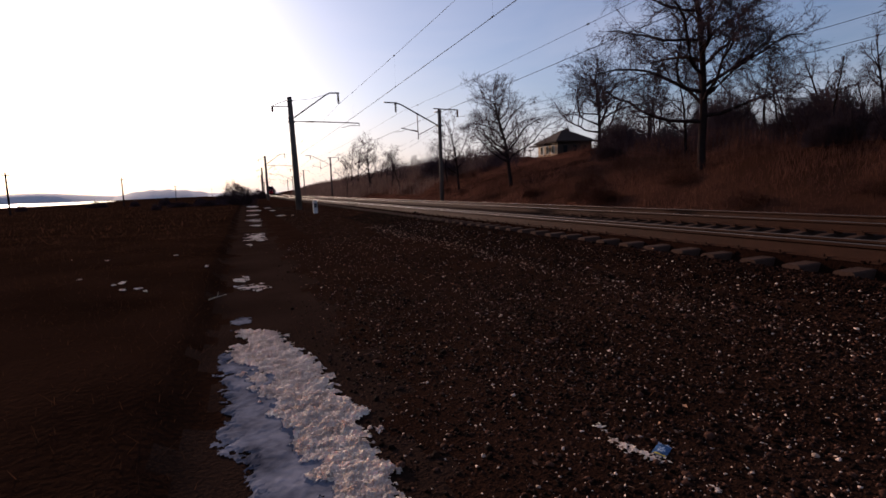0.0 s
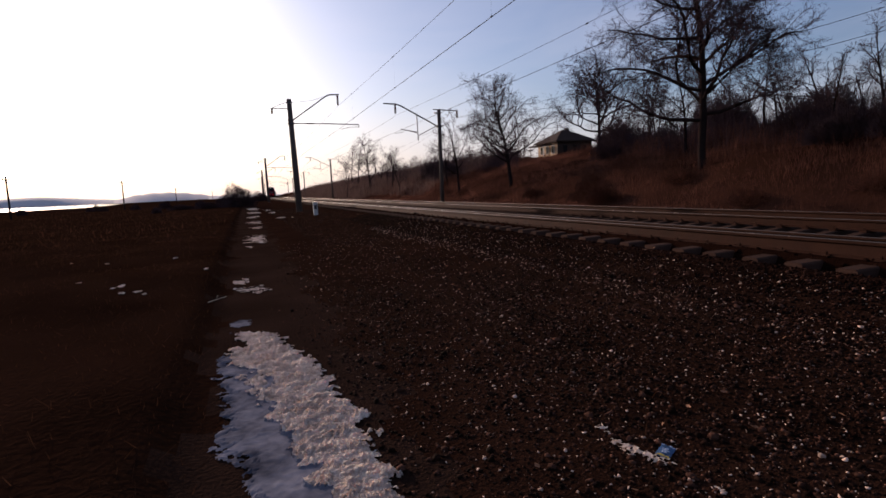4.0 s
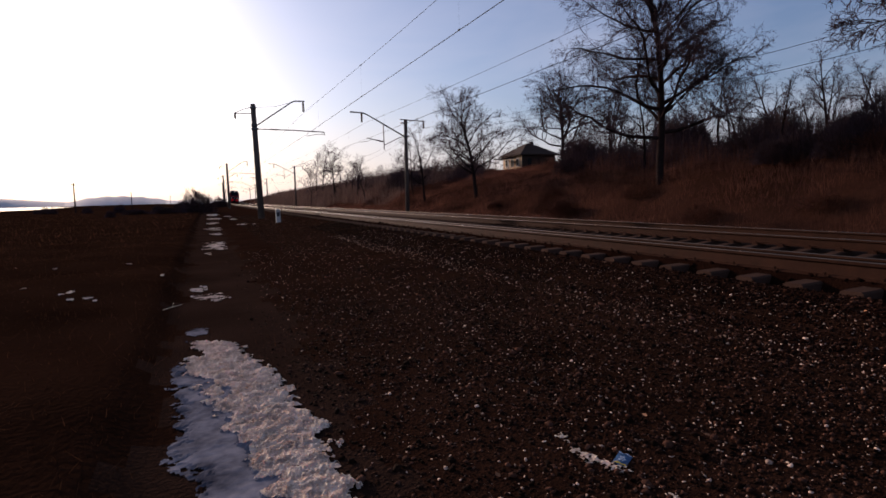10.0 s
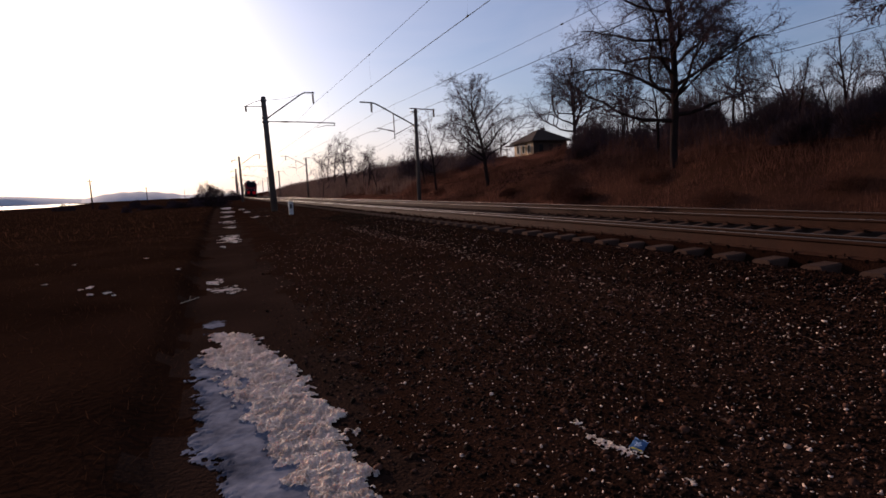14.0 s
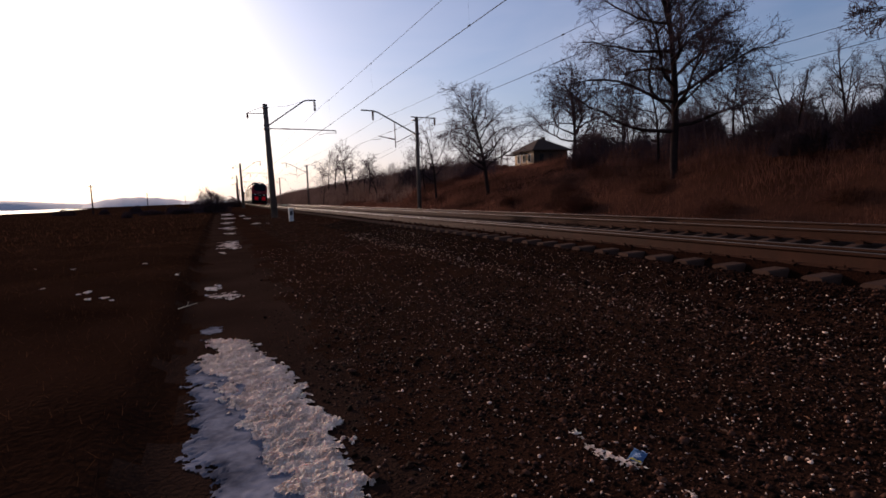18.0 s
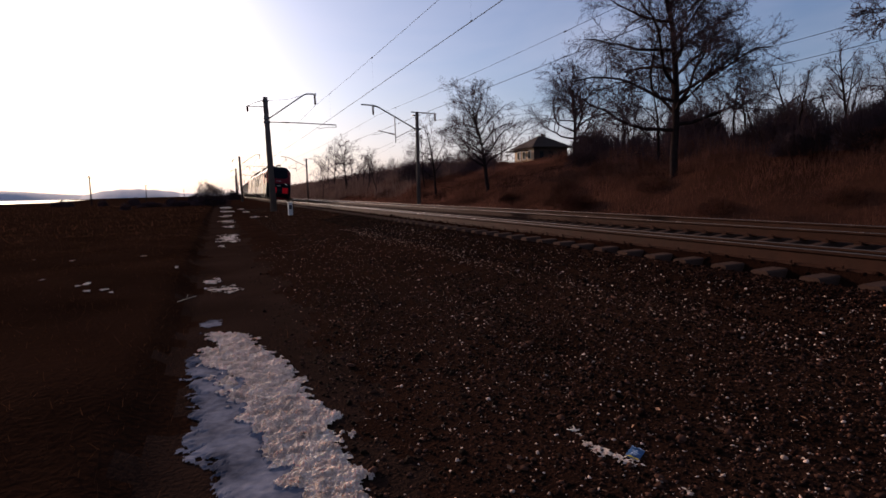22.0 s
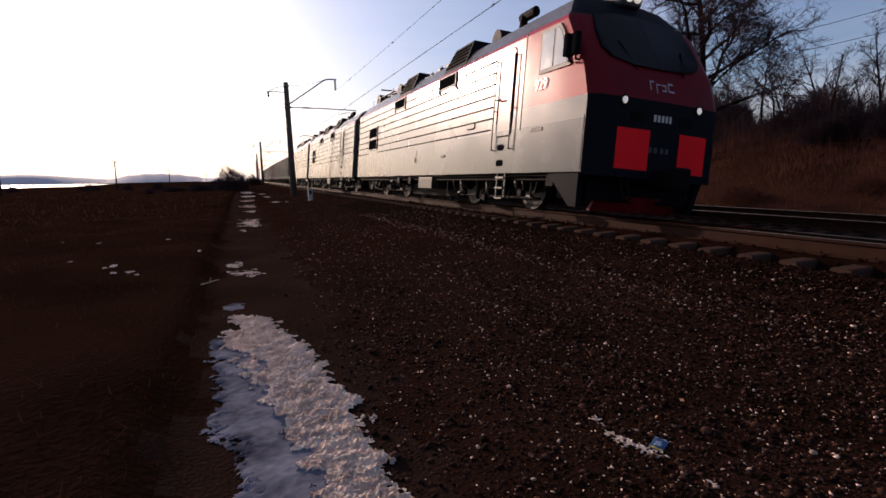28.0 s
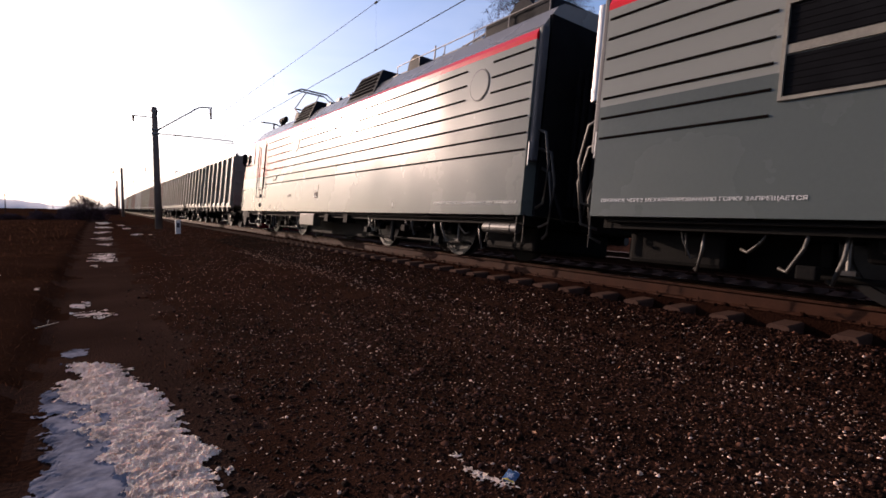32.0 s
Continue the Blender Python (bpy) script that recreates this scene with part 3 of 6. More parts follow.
def livery(name, cab, flip):
    """Painted zones by height and length: roof grey, light upper side, grey lower side, red cab wedge and red cant-rail stripe."""
    m = mat(name, (0.066, 0.077, 0.071), 0.26, spec=0.17, var=0.12, scale=0.9, fine=30, bump=0.02)
    n, l = m.node_tree.nodes, m.node_tree.links
    base = n["Principled BSDF"].inputs["Base Color"]
    old = base.links[0].from_socket
    tc = n.new("ShaderNodeTexCoord")
    sep = n.new("ShaderNodeSeparateXYZ")
    l.new(tc.outputs["Object"], sep.inputs[0])

    def op(kind, a, b=0.0, c=None):
        q = n.new("ShaderNodeMath")
        q.operation = kind
        for i, val in enumerate((a, b, c)):
            if val is None:
                continue
            if isinstance(val, (int, float)):
                q.inputs[i].default_value = val
            else:
                l.new(val, q.inputs[i])
        return q.outputs[0]

    w = op("MULTIPLY_ADD", sep.outputs[2], 1 / TALL, DOWN / TALL)
    s = op("MULTIPLY_ADD", sep.outputs[1], -1.0 if flip else 1.0, HALF)

    def lay(under, factor, col):
        q = n.new("ShaderNodeMix")
        q.data_type = "RGBA"
        l.new(factor, q.inputs["Factor"])
        l.new(under, q.inputs["A"])
        q.inputs["B"].default_value = (*col, 1)
        return q.outputs["Result"]

    if cab:
        step = op("MULTIPLY", op("MINIMUM", op("MAXIMUM", op("MULTIPLY_ADD", s, 2.0, -5.13 * 2), 0.0), 1.0), 0.38)
        edge = op("ADD", op("ADD", step, 1.59), op("MULTIPLY", op("MINIMUM", op("MAXIMUM", op("SUBTRACT", s, 5.6), 0.0), 2.4), 0.05))
    else:
        edge = op("ADD", op("MULTIPLY", s, 0.0), 2.02)
    col = lay(old, op("GREATER_THAN", w, edge), (0.176, 0.180, 0.160))
    stripe = op("MULTIPLY", op("GREATER_THAN", w, 3.11), op("LESS_THAN", op("ABSOLUTE", op("SUBTRACT", w, 3.20)), 0.075))
    col = lay(col, stripe, (0.52, 0.006, 0.014))
    if cab:
        wedge = op("LESS_THAN", op("SUBTRACT", s, op("MULTIPLY", w, 1.06)), 5.05 - 1.94 * 1.06)
        red = op("MULTIPLY", op("GREATER_THAN", w, 1.93), wedge)
        col = lay(col, red, (0.44, 0.004, 0.009))
    col = lay(col, op("GREATER_THAN", w, 3.29), (0.125, 0.115, 0.105))
    l.new(col, base)
    return m


L_HEAD, L_TAIL, L_MID = livery("cab_section_livery", True, False), livery("tail_section_livery", True, True), livery("middle_section_livery", False, False)


def cab_back(w):
    """How far the cab's edge leans back at height w."""
    return float(np.interp(w, (0.78, 1.9, 2.4, 3.2, 3.36, 3.66, 3.80), (0.17, 0.17, 0.34, 0.88, 1.02, 1.3, 1.5)))


def ring():
    prof = [(-x, z) for x, z in ROOF] + [(x, z) for x, z in ROOF[-2::-1]]
    prof = [(-1.55, 0.78), (-1.55, 1.9), (-1.55, 2.4), *prof[1:-1], (1.55, 2.4), (1.55, 1.9), (1.55, 0.78)]
    return prof


def wheelset(parent, y, r, gauge=0.795):
    ws = empty("wheelset", pose(0, y, r), "", "")
    for k in ("label", "category"):
        if k in ws:
            del ws[k]
    ws.parent = parent
    for sx in (-1, 1):
        bm = bmesh.new()
        prof = ((0.10, 0.09), (r * 0.45, 0.06), (r * 0.82, 0.05), (r * 0.84, 0.065), (r, 0.065), (r, -0.05), (r + 0.025, -0.06), (r + 0.025, -0.075), (r * 0.82, -0.07), (r * 0.45, -0.04), (0.10, -0.09))
        seg = 32
        rr = []
        for i in range(seg):
            a = 2 * math.pi * i / seg
            rr.append([bm.verts.new((sx * (gauge + off), math.cos(a) * rad, math.sin(a) * rad)) for rad, off in prof])
        for i in range(seg):
            A, B = rr[i], rr[(i + 1) % seg]
            for j in range(len(prof) - 1):
                bm.faces.new((A[j], A[j + 1], B[j + 1], B[j]))
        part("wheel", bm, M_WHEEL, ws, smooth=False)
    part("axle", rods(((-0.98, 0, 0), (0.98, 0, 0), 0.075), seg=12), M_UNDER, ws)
    return ws


def bogie(parent, y, base, r, wagon=False):
    b = empty("bogie", pose(0, y, 0), "", "")
    for k in ("label", "category"):
        if k in b:
            del b[k]
    b.parent = parent
    for sx in (-1, 1):
        x = sx * 1.05
        bm = bmesh.new()
        if wagon:
            box(bm, x - 0.07, x + 0.07, -base / 2 - 0.25, base / 2 + 0.25, r + 0.02, r + 0.22, 0.03)
            box(bm, x - 0.08, x + 0.08, -0.35, 0.35, r - 0.22, r + 0.05, 0.03)
            for e in (-1, 1):
                rod(bm, (x, e * 0.35, r - 0.15), (x, e * (base / 2 - 0.1), r + 0.1), 0.06, seg=8)
        else:
            box(bm, x - 0.07, x + 0.07, -base / 2 - 0.75, base / 2 + 0.75, r + 0.0, r + 0.16, 0.03)
            box(bm, x - 0.09, x + 0.09, -0.6, 0.6, r - 0.14, r + 0.05, 0.03)
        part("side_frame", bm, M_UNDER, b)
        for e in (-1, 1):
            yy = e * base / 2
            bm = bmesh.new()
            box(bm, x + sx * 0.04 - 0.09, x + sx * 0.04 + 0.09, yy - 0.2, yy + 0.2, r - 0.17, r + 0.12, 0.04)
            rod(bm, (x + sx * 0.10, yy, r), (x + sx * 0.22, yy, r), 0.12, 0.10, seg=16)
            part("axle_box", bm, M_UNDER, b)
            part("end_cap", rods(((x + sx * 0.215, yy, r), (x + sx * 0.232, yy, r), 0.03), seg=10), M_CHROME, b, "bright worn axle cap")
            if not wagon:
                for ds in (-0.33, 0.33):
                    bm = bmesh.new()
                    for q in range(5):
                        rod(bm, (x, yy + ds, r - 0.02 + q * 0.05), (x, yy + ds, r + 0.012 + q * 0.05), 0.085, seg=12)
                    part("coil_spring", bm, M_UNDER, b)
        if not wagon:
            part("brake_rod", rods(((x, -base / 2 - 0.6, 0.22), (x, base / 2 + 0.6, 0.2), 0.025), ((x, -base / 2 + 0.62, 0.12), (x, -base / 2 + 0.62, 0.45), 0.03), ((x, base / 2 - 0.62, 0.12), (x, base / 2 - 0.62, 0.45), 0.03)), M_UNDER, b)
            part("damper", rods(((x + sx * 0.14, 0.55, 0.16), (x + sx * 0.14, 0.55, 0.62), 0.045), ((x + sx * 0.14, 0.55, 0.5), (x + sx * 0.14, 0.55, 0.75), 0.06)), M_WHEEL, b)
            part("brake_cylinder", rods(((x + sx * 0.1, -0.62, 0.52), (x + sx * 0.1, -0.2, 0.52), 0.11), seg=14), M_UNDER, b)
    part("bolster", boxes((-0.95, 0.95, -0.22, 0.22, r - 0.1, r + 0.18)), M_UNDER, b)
    return b


def frame_quad(bm, s0, s1, w0, w1, x0, x1, t):
    """A rectangular frame on the side, t wide."""
    box(bm, x0, x1, s0 - t, s1 + t, w1, w1 + t)
    box(bm, x0, x1, s0 - t, s1 + t, w0 - t, w0)
    box(bm, x0, x1, s0 - t, s0, w0, w1)
    box(bm, x0, x1, s1, s1 + t, w0, w1)


def section(kind):
    """One locomotive section; y runs back from its middle, x is across, z above the rail heads."""
    label = {"head": "red and pale grey electric locomotive cab section with dark nose", "mid": "pale grey middle section of the electric locomotive with red roof stripe",
             "tail": "pale grey rear cab section with raised pantograph"}[kind]
    top = empty("locomotive", pose(0, 0, 0), label, "locomotive", "sections of the locomotive")
    fl = -1.0 if kind == "tail" else 1.0
    skin = {"head": L_HEAD, "mid": L_MID, "tail": L_TAIL}[kind]
    Yc = lambda s: fl * (s - HALF)          # s runs from the cab end
    cab = kind != "mid"

    def bx(bm, x0, x1, s0, s1, w0, w1, bevel=0.0):
        box(bm, x0, x1, min(Yc(s0), Yc(s1)), max(Yc(s0), Yc(s1)), w0, w1, bevel)

    # body shell
    prof = ring()
    bm = bmesh.new()
    A = [bm.verts.new((x * (CAB_TAPER if cab else 1), Yc(cab_back(z) if cab else 0.0), z)) for x, z in prof]
    if cab:
        C = [bm.verts.new((x, Yc(2.1), z)) for x, z in prof]
        for i in range(len(prof)):
            j = (i + 1) % len(prof)
            bm.faces.new((A[i], A[j], C[j], C[i]))
    B = [bm.verts.new((x, Yc(LEN), z)) for x, z in prof]
    S = C if cab else A
    for i in range(len(prof)):
        j = (i + 1) % len(prof)
        bm.faces.new((S[i], S[j], B[j], B[i]))
    bm.faces.new(B)
    if not cab:
        bm.faces.new(A)
    part("body", bm, skin, top)

    # cab front
    if cab:
        def nose(levels, name, material, lab):
            bm = bmesh.new()
            rows = []
            for w in levels:
                hw = float(np.interp(w, [p[1] for p in ROOF[1:]], [p[0] for p in ROOF[1:]])) if w > 3.2 else 1.55
                e = cab_back(w)
                hw = hw * CAB_TAPER
                half = [(hw, e), (hw - 0.04, e - 0.07), (hw - 0.2, e - 0.14), (hw * 0.5, e - 0.19), (0, e - 0.21)]
                rows.append([bm.verts.new((-x, Yc(s), w)) for x, s in half] + [bm.verts.new((x, Yc(s), w)) for x, s in half[-2::-1]])
            for P, Q in zip(rows, rows[1:]):
                for i in range(len(P) - 1):
                    bm.faces.new((P[i], P[i + 1], Q[i + 1], Q[i]))
            return part(name, bm, material, top, lab, smooth=True)
        nose((0.74, 0.78, 1.2, 1.6, 1.93), "front_apron", M_DARKNAVY, "dark blue-grey lower front")
        nose((1.93, 2.16, 2.4, 2.8, 3.2, 3.29), "front_panel", M_SHADERED, "red upper front with its shade in the colour")
        nose((3.29, 3.36, 3.66, 3.73, 3.80), "front_roof", M_DARKNAVY, "dark roof brow")

        def on_front(x, w, out=0.0):
            e = cab_back(w)
            d = float(np.interp(abs(x), (0, 0.76, 1.32, 1.48), (0.21, 0.19, 0.14, 0.07)))
            return (x, Yc(e - d - out), w)

        def plate(name, pts, material, lab="", out=0.012):
            v = [on_front(x, w, out) for x, w in pts] + [on_front(x, w, -0.02) for x, w in pts]
            n = len(pts)
            return obj(name, v, [tuple(range(n)), tuple(range(2 * n - 1, n - 1, -1))] + [(i, i + n, (i + 1) % n + n, (i + 1) % n) for i in range(n)], material, top, lab)

        for sx in (-1, 1):
            q = lambda *p: [(sx * x, w) for x, w in (p if sx > 0 else p[::-1])]
            plate("windscreen", q((0.004, 2.44), (0.6, 2.46), (1.0, 2.55), (1.16, 2.70), (1.16, 3.0), (1.08, 3.28), (0.6, 3.38), (0.004, 3.40)), M_GLASS, "dark windscreen pane", out=0.05)
            plate("red_panel", [(x + 0.10, w) for x, w in q((0.36, 0.87), (1.07, 0.87), (1.07, 1.48), (0.36, 1.48))], M_REDPANEL, "bright red end panel")
            plate("grille", q((0.42, 1.60), (0.72, 1.60), (0.72, 1.73), (0.42, 1.73)), M_BLACK, out=0.01)
            bm = bmesh.new()
            p = Vector(on_front(sx * 0.88, 1.88, 0.015))
            rod(bm, p + Vector((0, fl * 0.06, 0)), p, 0.085, 0.085, seg=20)
            rim = part("headlight", bm, M_DARKNAVY, top)
            bm = bmesh.new()
            rod(bm, p, p - Vector((0, fl * 0.015, 0)), 0.055, 0.05, seg=20)
            part("lens", bm, M_LIGHT if kind == "head" else M_GLASS, rim, "lit headlight lens" if kind == "head" else "unlit lens")
            bm = bmesh.new()
            p = Vector(on_front(sx * 0.55, 2.38, 0.03))
            rod(bm, p, Vector(on_front(sx * 0.75, 2.85, 0.04)), 0.012, seg=6)
            part("wiper", bm, M_BLACK, top)
        # emblem as plain slanted strokes
        for x0, x1, w0, w1 in ((-0.27, -0.255, 2.10, 2.24), (-0.27, -0.18, 2.22, 2.245), (-0.13, -0.115, 2.06, 2.20), (-0.13, -0.03, 2.185, 2.205), (0.0, 0.10, 2.185, 2.205), (0.0, 0.10, 2.10, 2.12),
                               (0.085, 0.10, 2.10, 2.20), (0.15, 0.27, 2.22, 2.245), (0.15, 0.165, 2.10, 2.23), (0.15, 0.29, 2.10, 2.125)):
            plate("emblem_stroke", ((x0, w0), (x1, w0), (x1, w1), (x0, w1)), M_CHROME, "thin pale emblem stroke", out=0.008)
        for k in range(5):
            x = -0.2 + k * 0.09
            plate("number_bar", ((x, 1.62), (x + 0.05, 1.62), (x + 0.05, 1.72), (x, 1.72)), M_CHROME, "", out=0.008)
        for x, w in ((-0.25, 1.15), (-0.13, 1.15), (0.02, 1.15), (0.14, 1.15)):
            plate("number_bar", ((x, w), (x + 0.07, w), (x + 0.07, w + 0.08), (x, w + 0.08)), M_ROOFP, "", out=0.008)
        # roof lamp housing
        bm = bmesh.new()
        bx(bm, -0.26, 0.26, 0.95, 2.1, 3.62, 3.98, 0.07)
        lamp = part("roof_lamp_housing", bm, M_ROOFP, top, "grey roof searchlight housing")
        bm = bmesh.new()
        rod(bm, (-0.1, Yc(0.95), 3.78), (-0.1, Yc(0.935), 3.78), 0.1, seg=18)
        rod(bm, (0.1, Yc(0.95), 3.78), (0.1, Yc(0.935), 3.78), 0.1, seg=18)
        part("searchlight_lens", bm, M_SEARCH if kind == "head" else M_GLASS, lamp, "lit searchlight")
        # plough, coupler, buffer beam
        v = [(-0.86, 0.45, 0.46), (1.2, 0.45, 0.46), (1.2, 0.62, 0.20), (-0.86, 0.62, 0.20), (0.15, 0.25, 0.46), (0.15, 0.40, 0.20)]
        bm = bmesh.new()
        vs = [bm.verts.new((x, Yc(s), w)) for x, s, w in v]
        vb = [bm.verts.new((x, Yc(s + 0.08), w)) for x, s, w in v]
        for q in ((0, 4, 5, 3), (4, 1, 2, 5)):
            bm.faces.new([vs[i] for i in q])
            bm.faces.new([vb[i] for i in q[::-1]])
        for a, b in ((0, 4), (4, 1), (1, 2), (2, 5), (5, 3), (3, 0)):
            bm.faces.new((vs[a], vs[b], vb[b], vb[a]))
        part("snow_plough", bm, M_SHADERED, top, "red snow plough")
        bm = bmesh.new()
        bx(bm, -1.2, 1.3, 0.35, 1.2, 0.36, 0.80, 0.03)
        part("buffer_beam", bm, M_BLACK, top)
        bm = bmesh.new()
        bx(bm, -0.14, 0.14, -0.45, 0.4, 0.62, 0.88, 0.04)
        bx(bm, -0.22, 0.16, -0.62, -0.38, 0.56, 0.92, 0.05)
        part("coupler", bm, M_UNDER, top)
        for x in (-0.75, -0.6, 0.6, 0.75):
            bm = bmesh.new()
            rod(bm, (x, Yc(0.05), 0.7), (x, Yc(-0.08), 0.42), 0.025, seg=8)
            part("air_hose", bm, M_BLACK, top)
        # wedge brackets beneath the cab corner
        for sx in (-1, 1):
            bm = bmesh.new()
            pts = [(sx * 1.5, 0.25, 0.78), (sx * 1.5, 1.15, 0.78), (sx * 1.42, 0.55, 0.25), (sx * 1.42, 0.35, 0.25)]
            a = [bm.verts.new((x, Yc(s), w)) for x, s, w in pts]
            b = [bm.verts.new((x - sx * 0.12, Yc(s), w)) for x, s, w in pts]
            bm.faces.new(a)
            bm.faces.new(b[::-1])
            for i in range(4):
                bm.faces.new((a[i], a[(i + 1) % 4], b[(i + 1) % 4], b[i]))
            part("corner_skirt", bm, M_DARKNAVY, top)

    for sx in (-1, 1):
        xo = lambda d: sx * (1.55 + d)
        X2 = lambda d0, d1: (min(xo(d0), xo(d1)), max(xo(d0), xo(d1)))
        louvers = kind != "tail"
        # corrugation ribs along the side, their shade lines put on as near-black strips
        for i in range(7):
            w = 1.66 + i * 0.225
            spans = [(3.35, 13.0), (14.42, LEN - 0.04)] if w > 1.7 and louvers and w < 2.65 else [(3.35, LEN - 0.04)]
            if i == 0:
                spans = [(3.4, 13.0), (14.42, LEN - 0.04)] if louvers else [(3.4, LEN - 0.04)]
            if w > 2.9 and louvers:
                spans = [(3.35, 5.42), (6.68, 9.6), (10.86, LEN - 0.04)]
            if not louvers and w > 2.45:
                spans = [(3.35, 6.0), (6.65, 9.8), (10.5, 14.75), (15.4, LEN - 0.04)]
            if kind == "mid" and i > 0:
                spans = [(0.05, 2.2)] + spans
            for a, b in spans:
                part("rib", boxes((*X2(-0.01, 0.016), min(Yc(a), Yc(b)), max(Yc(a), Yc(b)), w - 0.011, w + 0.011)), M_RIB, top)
        # door with handrails, step holes and ladder
        bm = bmesh.new()
        box(bm, *X2(-0.01, 0.018), min(Yc(2.5), Yc(3.12)), max(Yc(2.5), Yc(3.12)), 1.5, 3.1, 0.0)
        bmesh.ops.bevel(bm, geom=[e for e in bm.edges if abs(e.verts[0].co.x - e.verts[1].co.x) > 0.02], offset=0.09, segments=4, affect="EDGES", profile=0.5)
        door = part("door", bm, skin, top)
        bm = bmesh.new()
        y0, y1 = sorted((Yc(2.48), Yc(3.14)))
        box(bm, *X2(-0.012, 0.008), y0, y1, 1.48, 3.12)
        bmesh.ops.bevel(bm, geom=[e for e in bm.edges if abs(e.verts[0].co.x - e.verts[1].co.x) > 0.015], offset=0.10, segments=4, affect="EDGES", profile=0.5)
        part("door_seal", bm, M_BLACK, door)
        for s in (2.46, 3.2):
            bm = bmesh.new()
            rod(bm, (xo(0.06), Yc(s), 1.22), (xo(0.06), Yc(s), 2.98), 0.014, seg=8)
            for w in (1.24, 2.0, 2.96):
                rod(bm, (xo(0), Yc(s), w), (xo(0.06), Yc(s), w), 0.012, seg=6)
            part("handrail", bm, M_BAR, top, "dull steel handrail")
        for s in (2.52, 3.10):
            bm = bmesh.new()
            box(bm, *X2(0, 0.025), Yc(s) - 0.022, Yc(s) + 0.022, 1.75, 2.95)
            part("door_post", bm, M_BLACK, top)
        bm = bmesh.new()
        rod(bm, (xo(0.02), Yc(3.05), 2.2), (xo(0.09), Yc(3.05), 2.2), 0.02, seg=8)
        rod(bm, (xo(0.09), Yc(3.1), 2.2), (xo(0.09), Yc(2.9), 2.2), 0.018, seg=8)
        part("door_handle", bm, M_BAR, door)
        # step holes: the shade inside each is a flat black plate
        for w in (0.98, 1.28):
            bm = bmesh.new()
            box(bm, *X2(-0.02, 0.008), min(Yc(2.74), Yc(3.02)), max(Yc(2.74), Yc(3.02)), w - 0.06, w + 0.06)
            bmesh.ops.bevel(bm, geom=[e for e in bm.edges if abs(e.verts[0].co.x - e.verts[1].co.x) > 0.02], offset=0.055, segments=5, affect="EDGES", profile=0.5)
            part("step_hole", bm, M_BLACK, top)
        bm = bmesh.new()
        for s in (2.68, 3.02):
            rod(bm, (xo(-0.06), Yc(s), 0.78), (xo(-0.06), Yc(s), 0.30), 0.02, seg=6)
        for w in (0.30, 0.5, 0.7):
            box(bm, *X2(-0.12, 0.0), min(Yc(2.68), Yc(3.02)), max(Yc(2.68), Yc(3.02)), w - 0.015, w + 0.015)
        part("ladder", bm, M_BAR, top)
        # side lamp
        bm = bmesh.new()
        box(bm, *X2(-0.01, 0.016), min(Yc(4.19), Yc(4.61)), max(Yc(4.19), Yc(4.61)), 1.75, 1.885, 0.0)
        bmesh.ops.bevel(bm, geom=[e for e in bm.edges if abs(e.verts[0].co.x - e.verts[1].co.x) > 0.02], offset=0.05, segments=4, affect="EDGES", profile=0.5)
        ov = part("side_lamp", bm, M_RIB, top)
        bm = bmesh.new()
        box(bm, *X2(0.012, 0.024), min(Yc(4.205), Yc(4.595)), max(Yc(4.205), Yc(4.595)), 1.77, 1.865, 0.0)
        bmesh.ops.bevel(bm, geom=[e for e in bm.edges if abs(e.verts[0].co.x - e.verts[1].co.x) > 0.01], offset=0.04, segments=4, affect="EDGES", profile=0.5)
        part("lamp_cover", bm, skin, ov, "lamp cover in body colour")
        if cab:
            # cab window
            bm = bmesh.new()
            pts = [(1.62, 2.44), (0.66, 2.44), (0.92, 3.02), (1.05, 3.16), (1.62, 3.16)]
            a = [bm.verts.new((xo(0.012), Yc(s), w)) for s, w in pts]
            b = [bm.verts.new((xo(-0.03), Yc(s), w)) for s, w in pts]
            bm.faces.new(a)
            bm.faces.new(b[::-1])
            for i in range(5):
                bm.faces.new((a[i], a[(i + 1) % 5], b[(i + 1) % 5], b[i]))
            win = part("cab_window", bm, M_CREAM, top)
            for pane in (((1.56, 2.50), (1.20, 2.50), (1.20, 3.10), (1.56, 3.10)), ((1.14, 2.50), (0.76, 2.50), (0.97, 3.0), (1.08, 3.10), (1.14, 3.10))):
                bm = bmesh.new()
                vs = [bm.verts.new((xo(0.018), Yc(s), w)) for s, w in pane]
                vb = [bm.verts.new((xo(0.008), Yc(s), w)) for s, w in pane]
                bm.faces.new(vs)
                for i in range(len(pane)):
                    bm.faces.new((vs[i], vs[(i + 1) % len(pane)], vb[(i + 1) % len(pane)], vb[i]))
                part("pane", bm, M_PANE, win, "pane mirroring the pale sky")
            for s, x in ((0.60, 0.16), (0.42, 0.12)) if sx < 0 else ():
                bm = bmesh.new()
                box(bm, min(xo(0.05), xo(0.05 + x)), max(xo(0.05), xo(0.05 + x)), Yc(s) - 0.06, Yc(s) + 0.06, 2.52, 2.86, 0.02)
                rod(bm, (xo(0), Yc(s), 2.46), (xo(0.1), Yc(s), 2.46), 0.018, seg=6)
                rod(bm, (xo(0.1), Yc(s), 2.46), (xo(0.1), Yc(s), 2.56), 0.018, seg=6)
                part("mirror", bm, M_BLACK, top)
            bm = bmesh.new()
            box(bm, *X2(-0.01, 0.008), Yc(2.14) - 0.012, Yc(2.14) + 0.012, 1.55, 3.25)
            box(bm, *X2(-0.01, 0.006), Yc(0.18) - 0.01, Yc(0.18) + 0.01, 0.8, 1.62)
            part("panel_seam", bm, M_ROOFP, top)
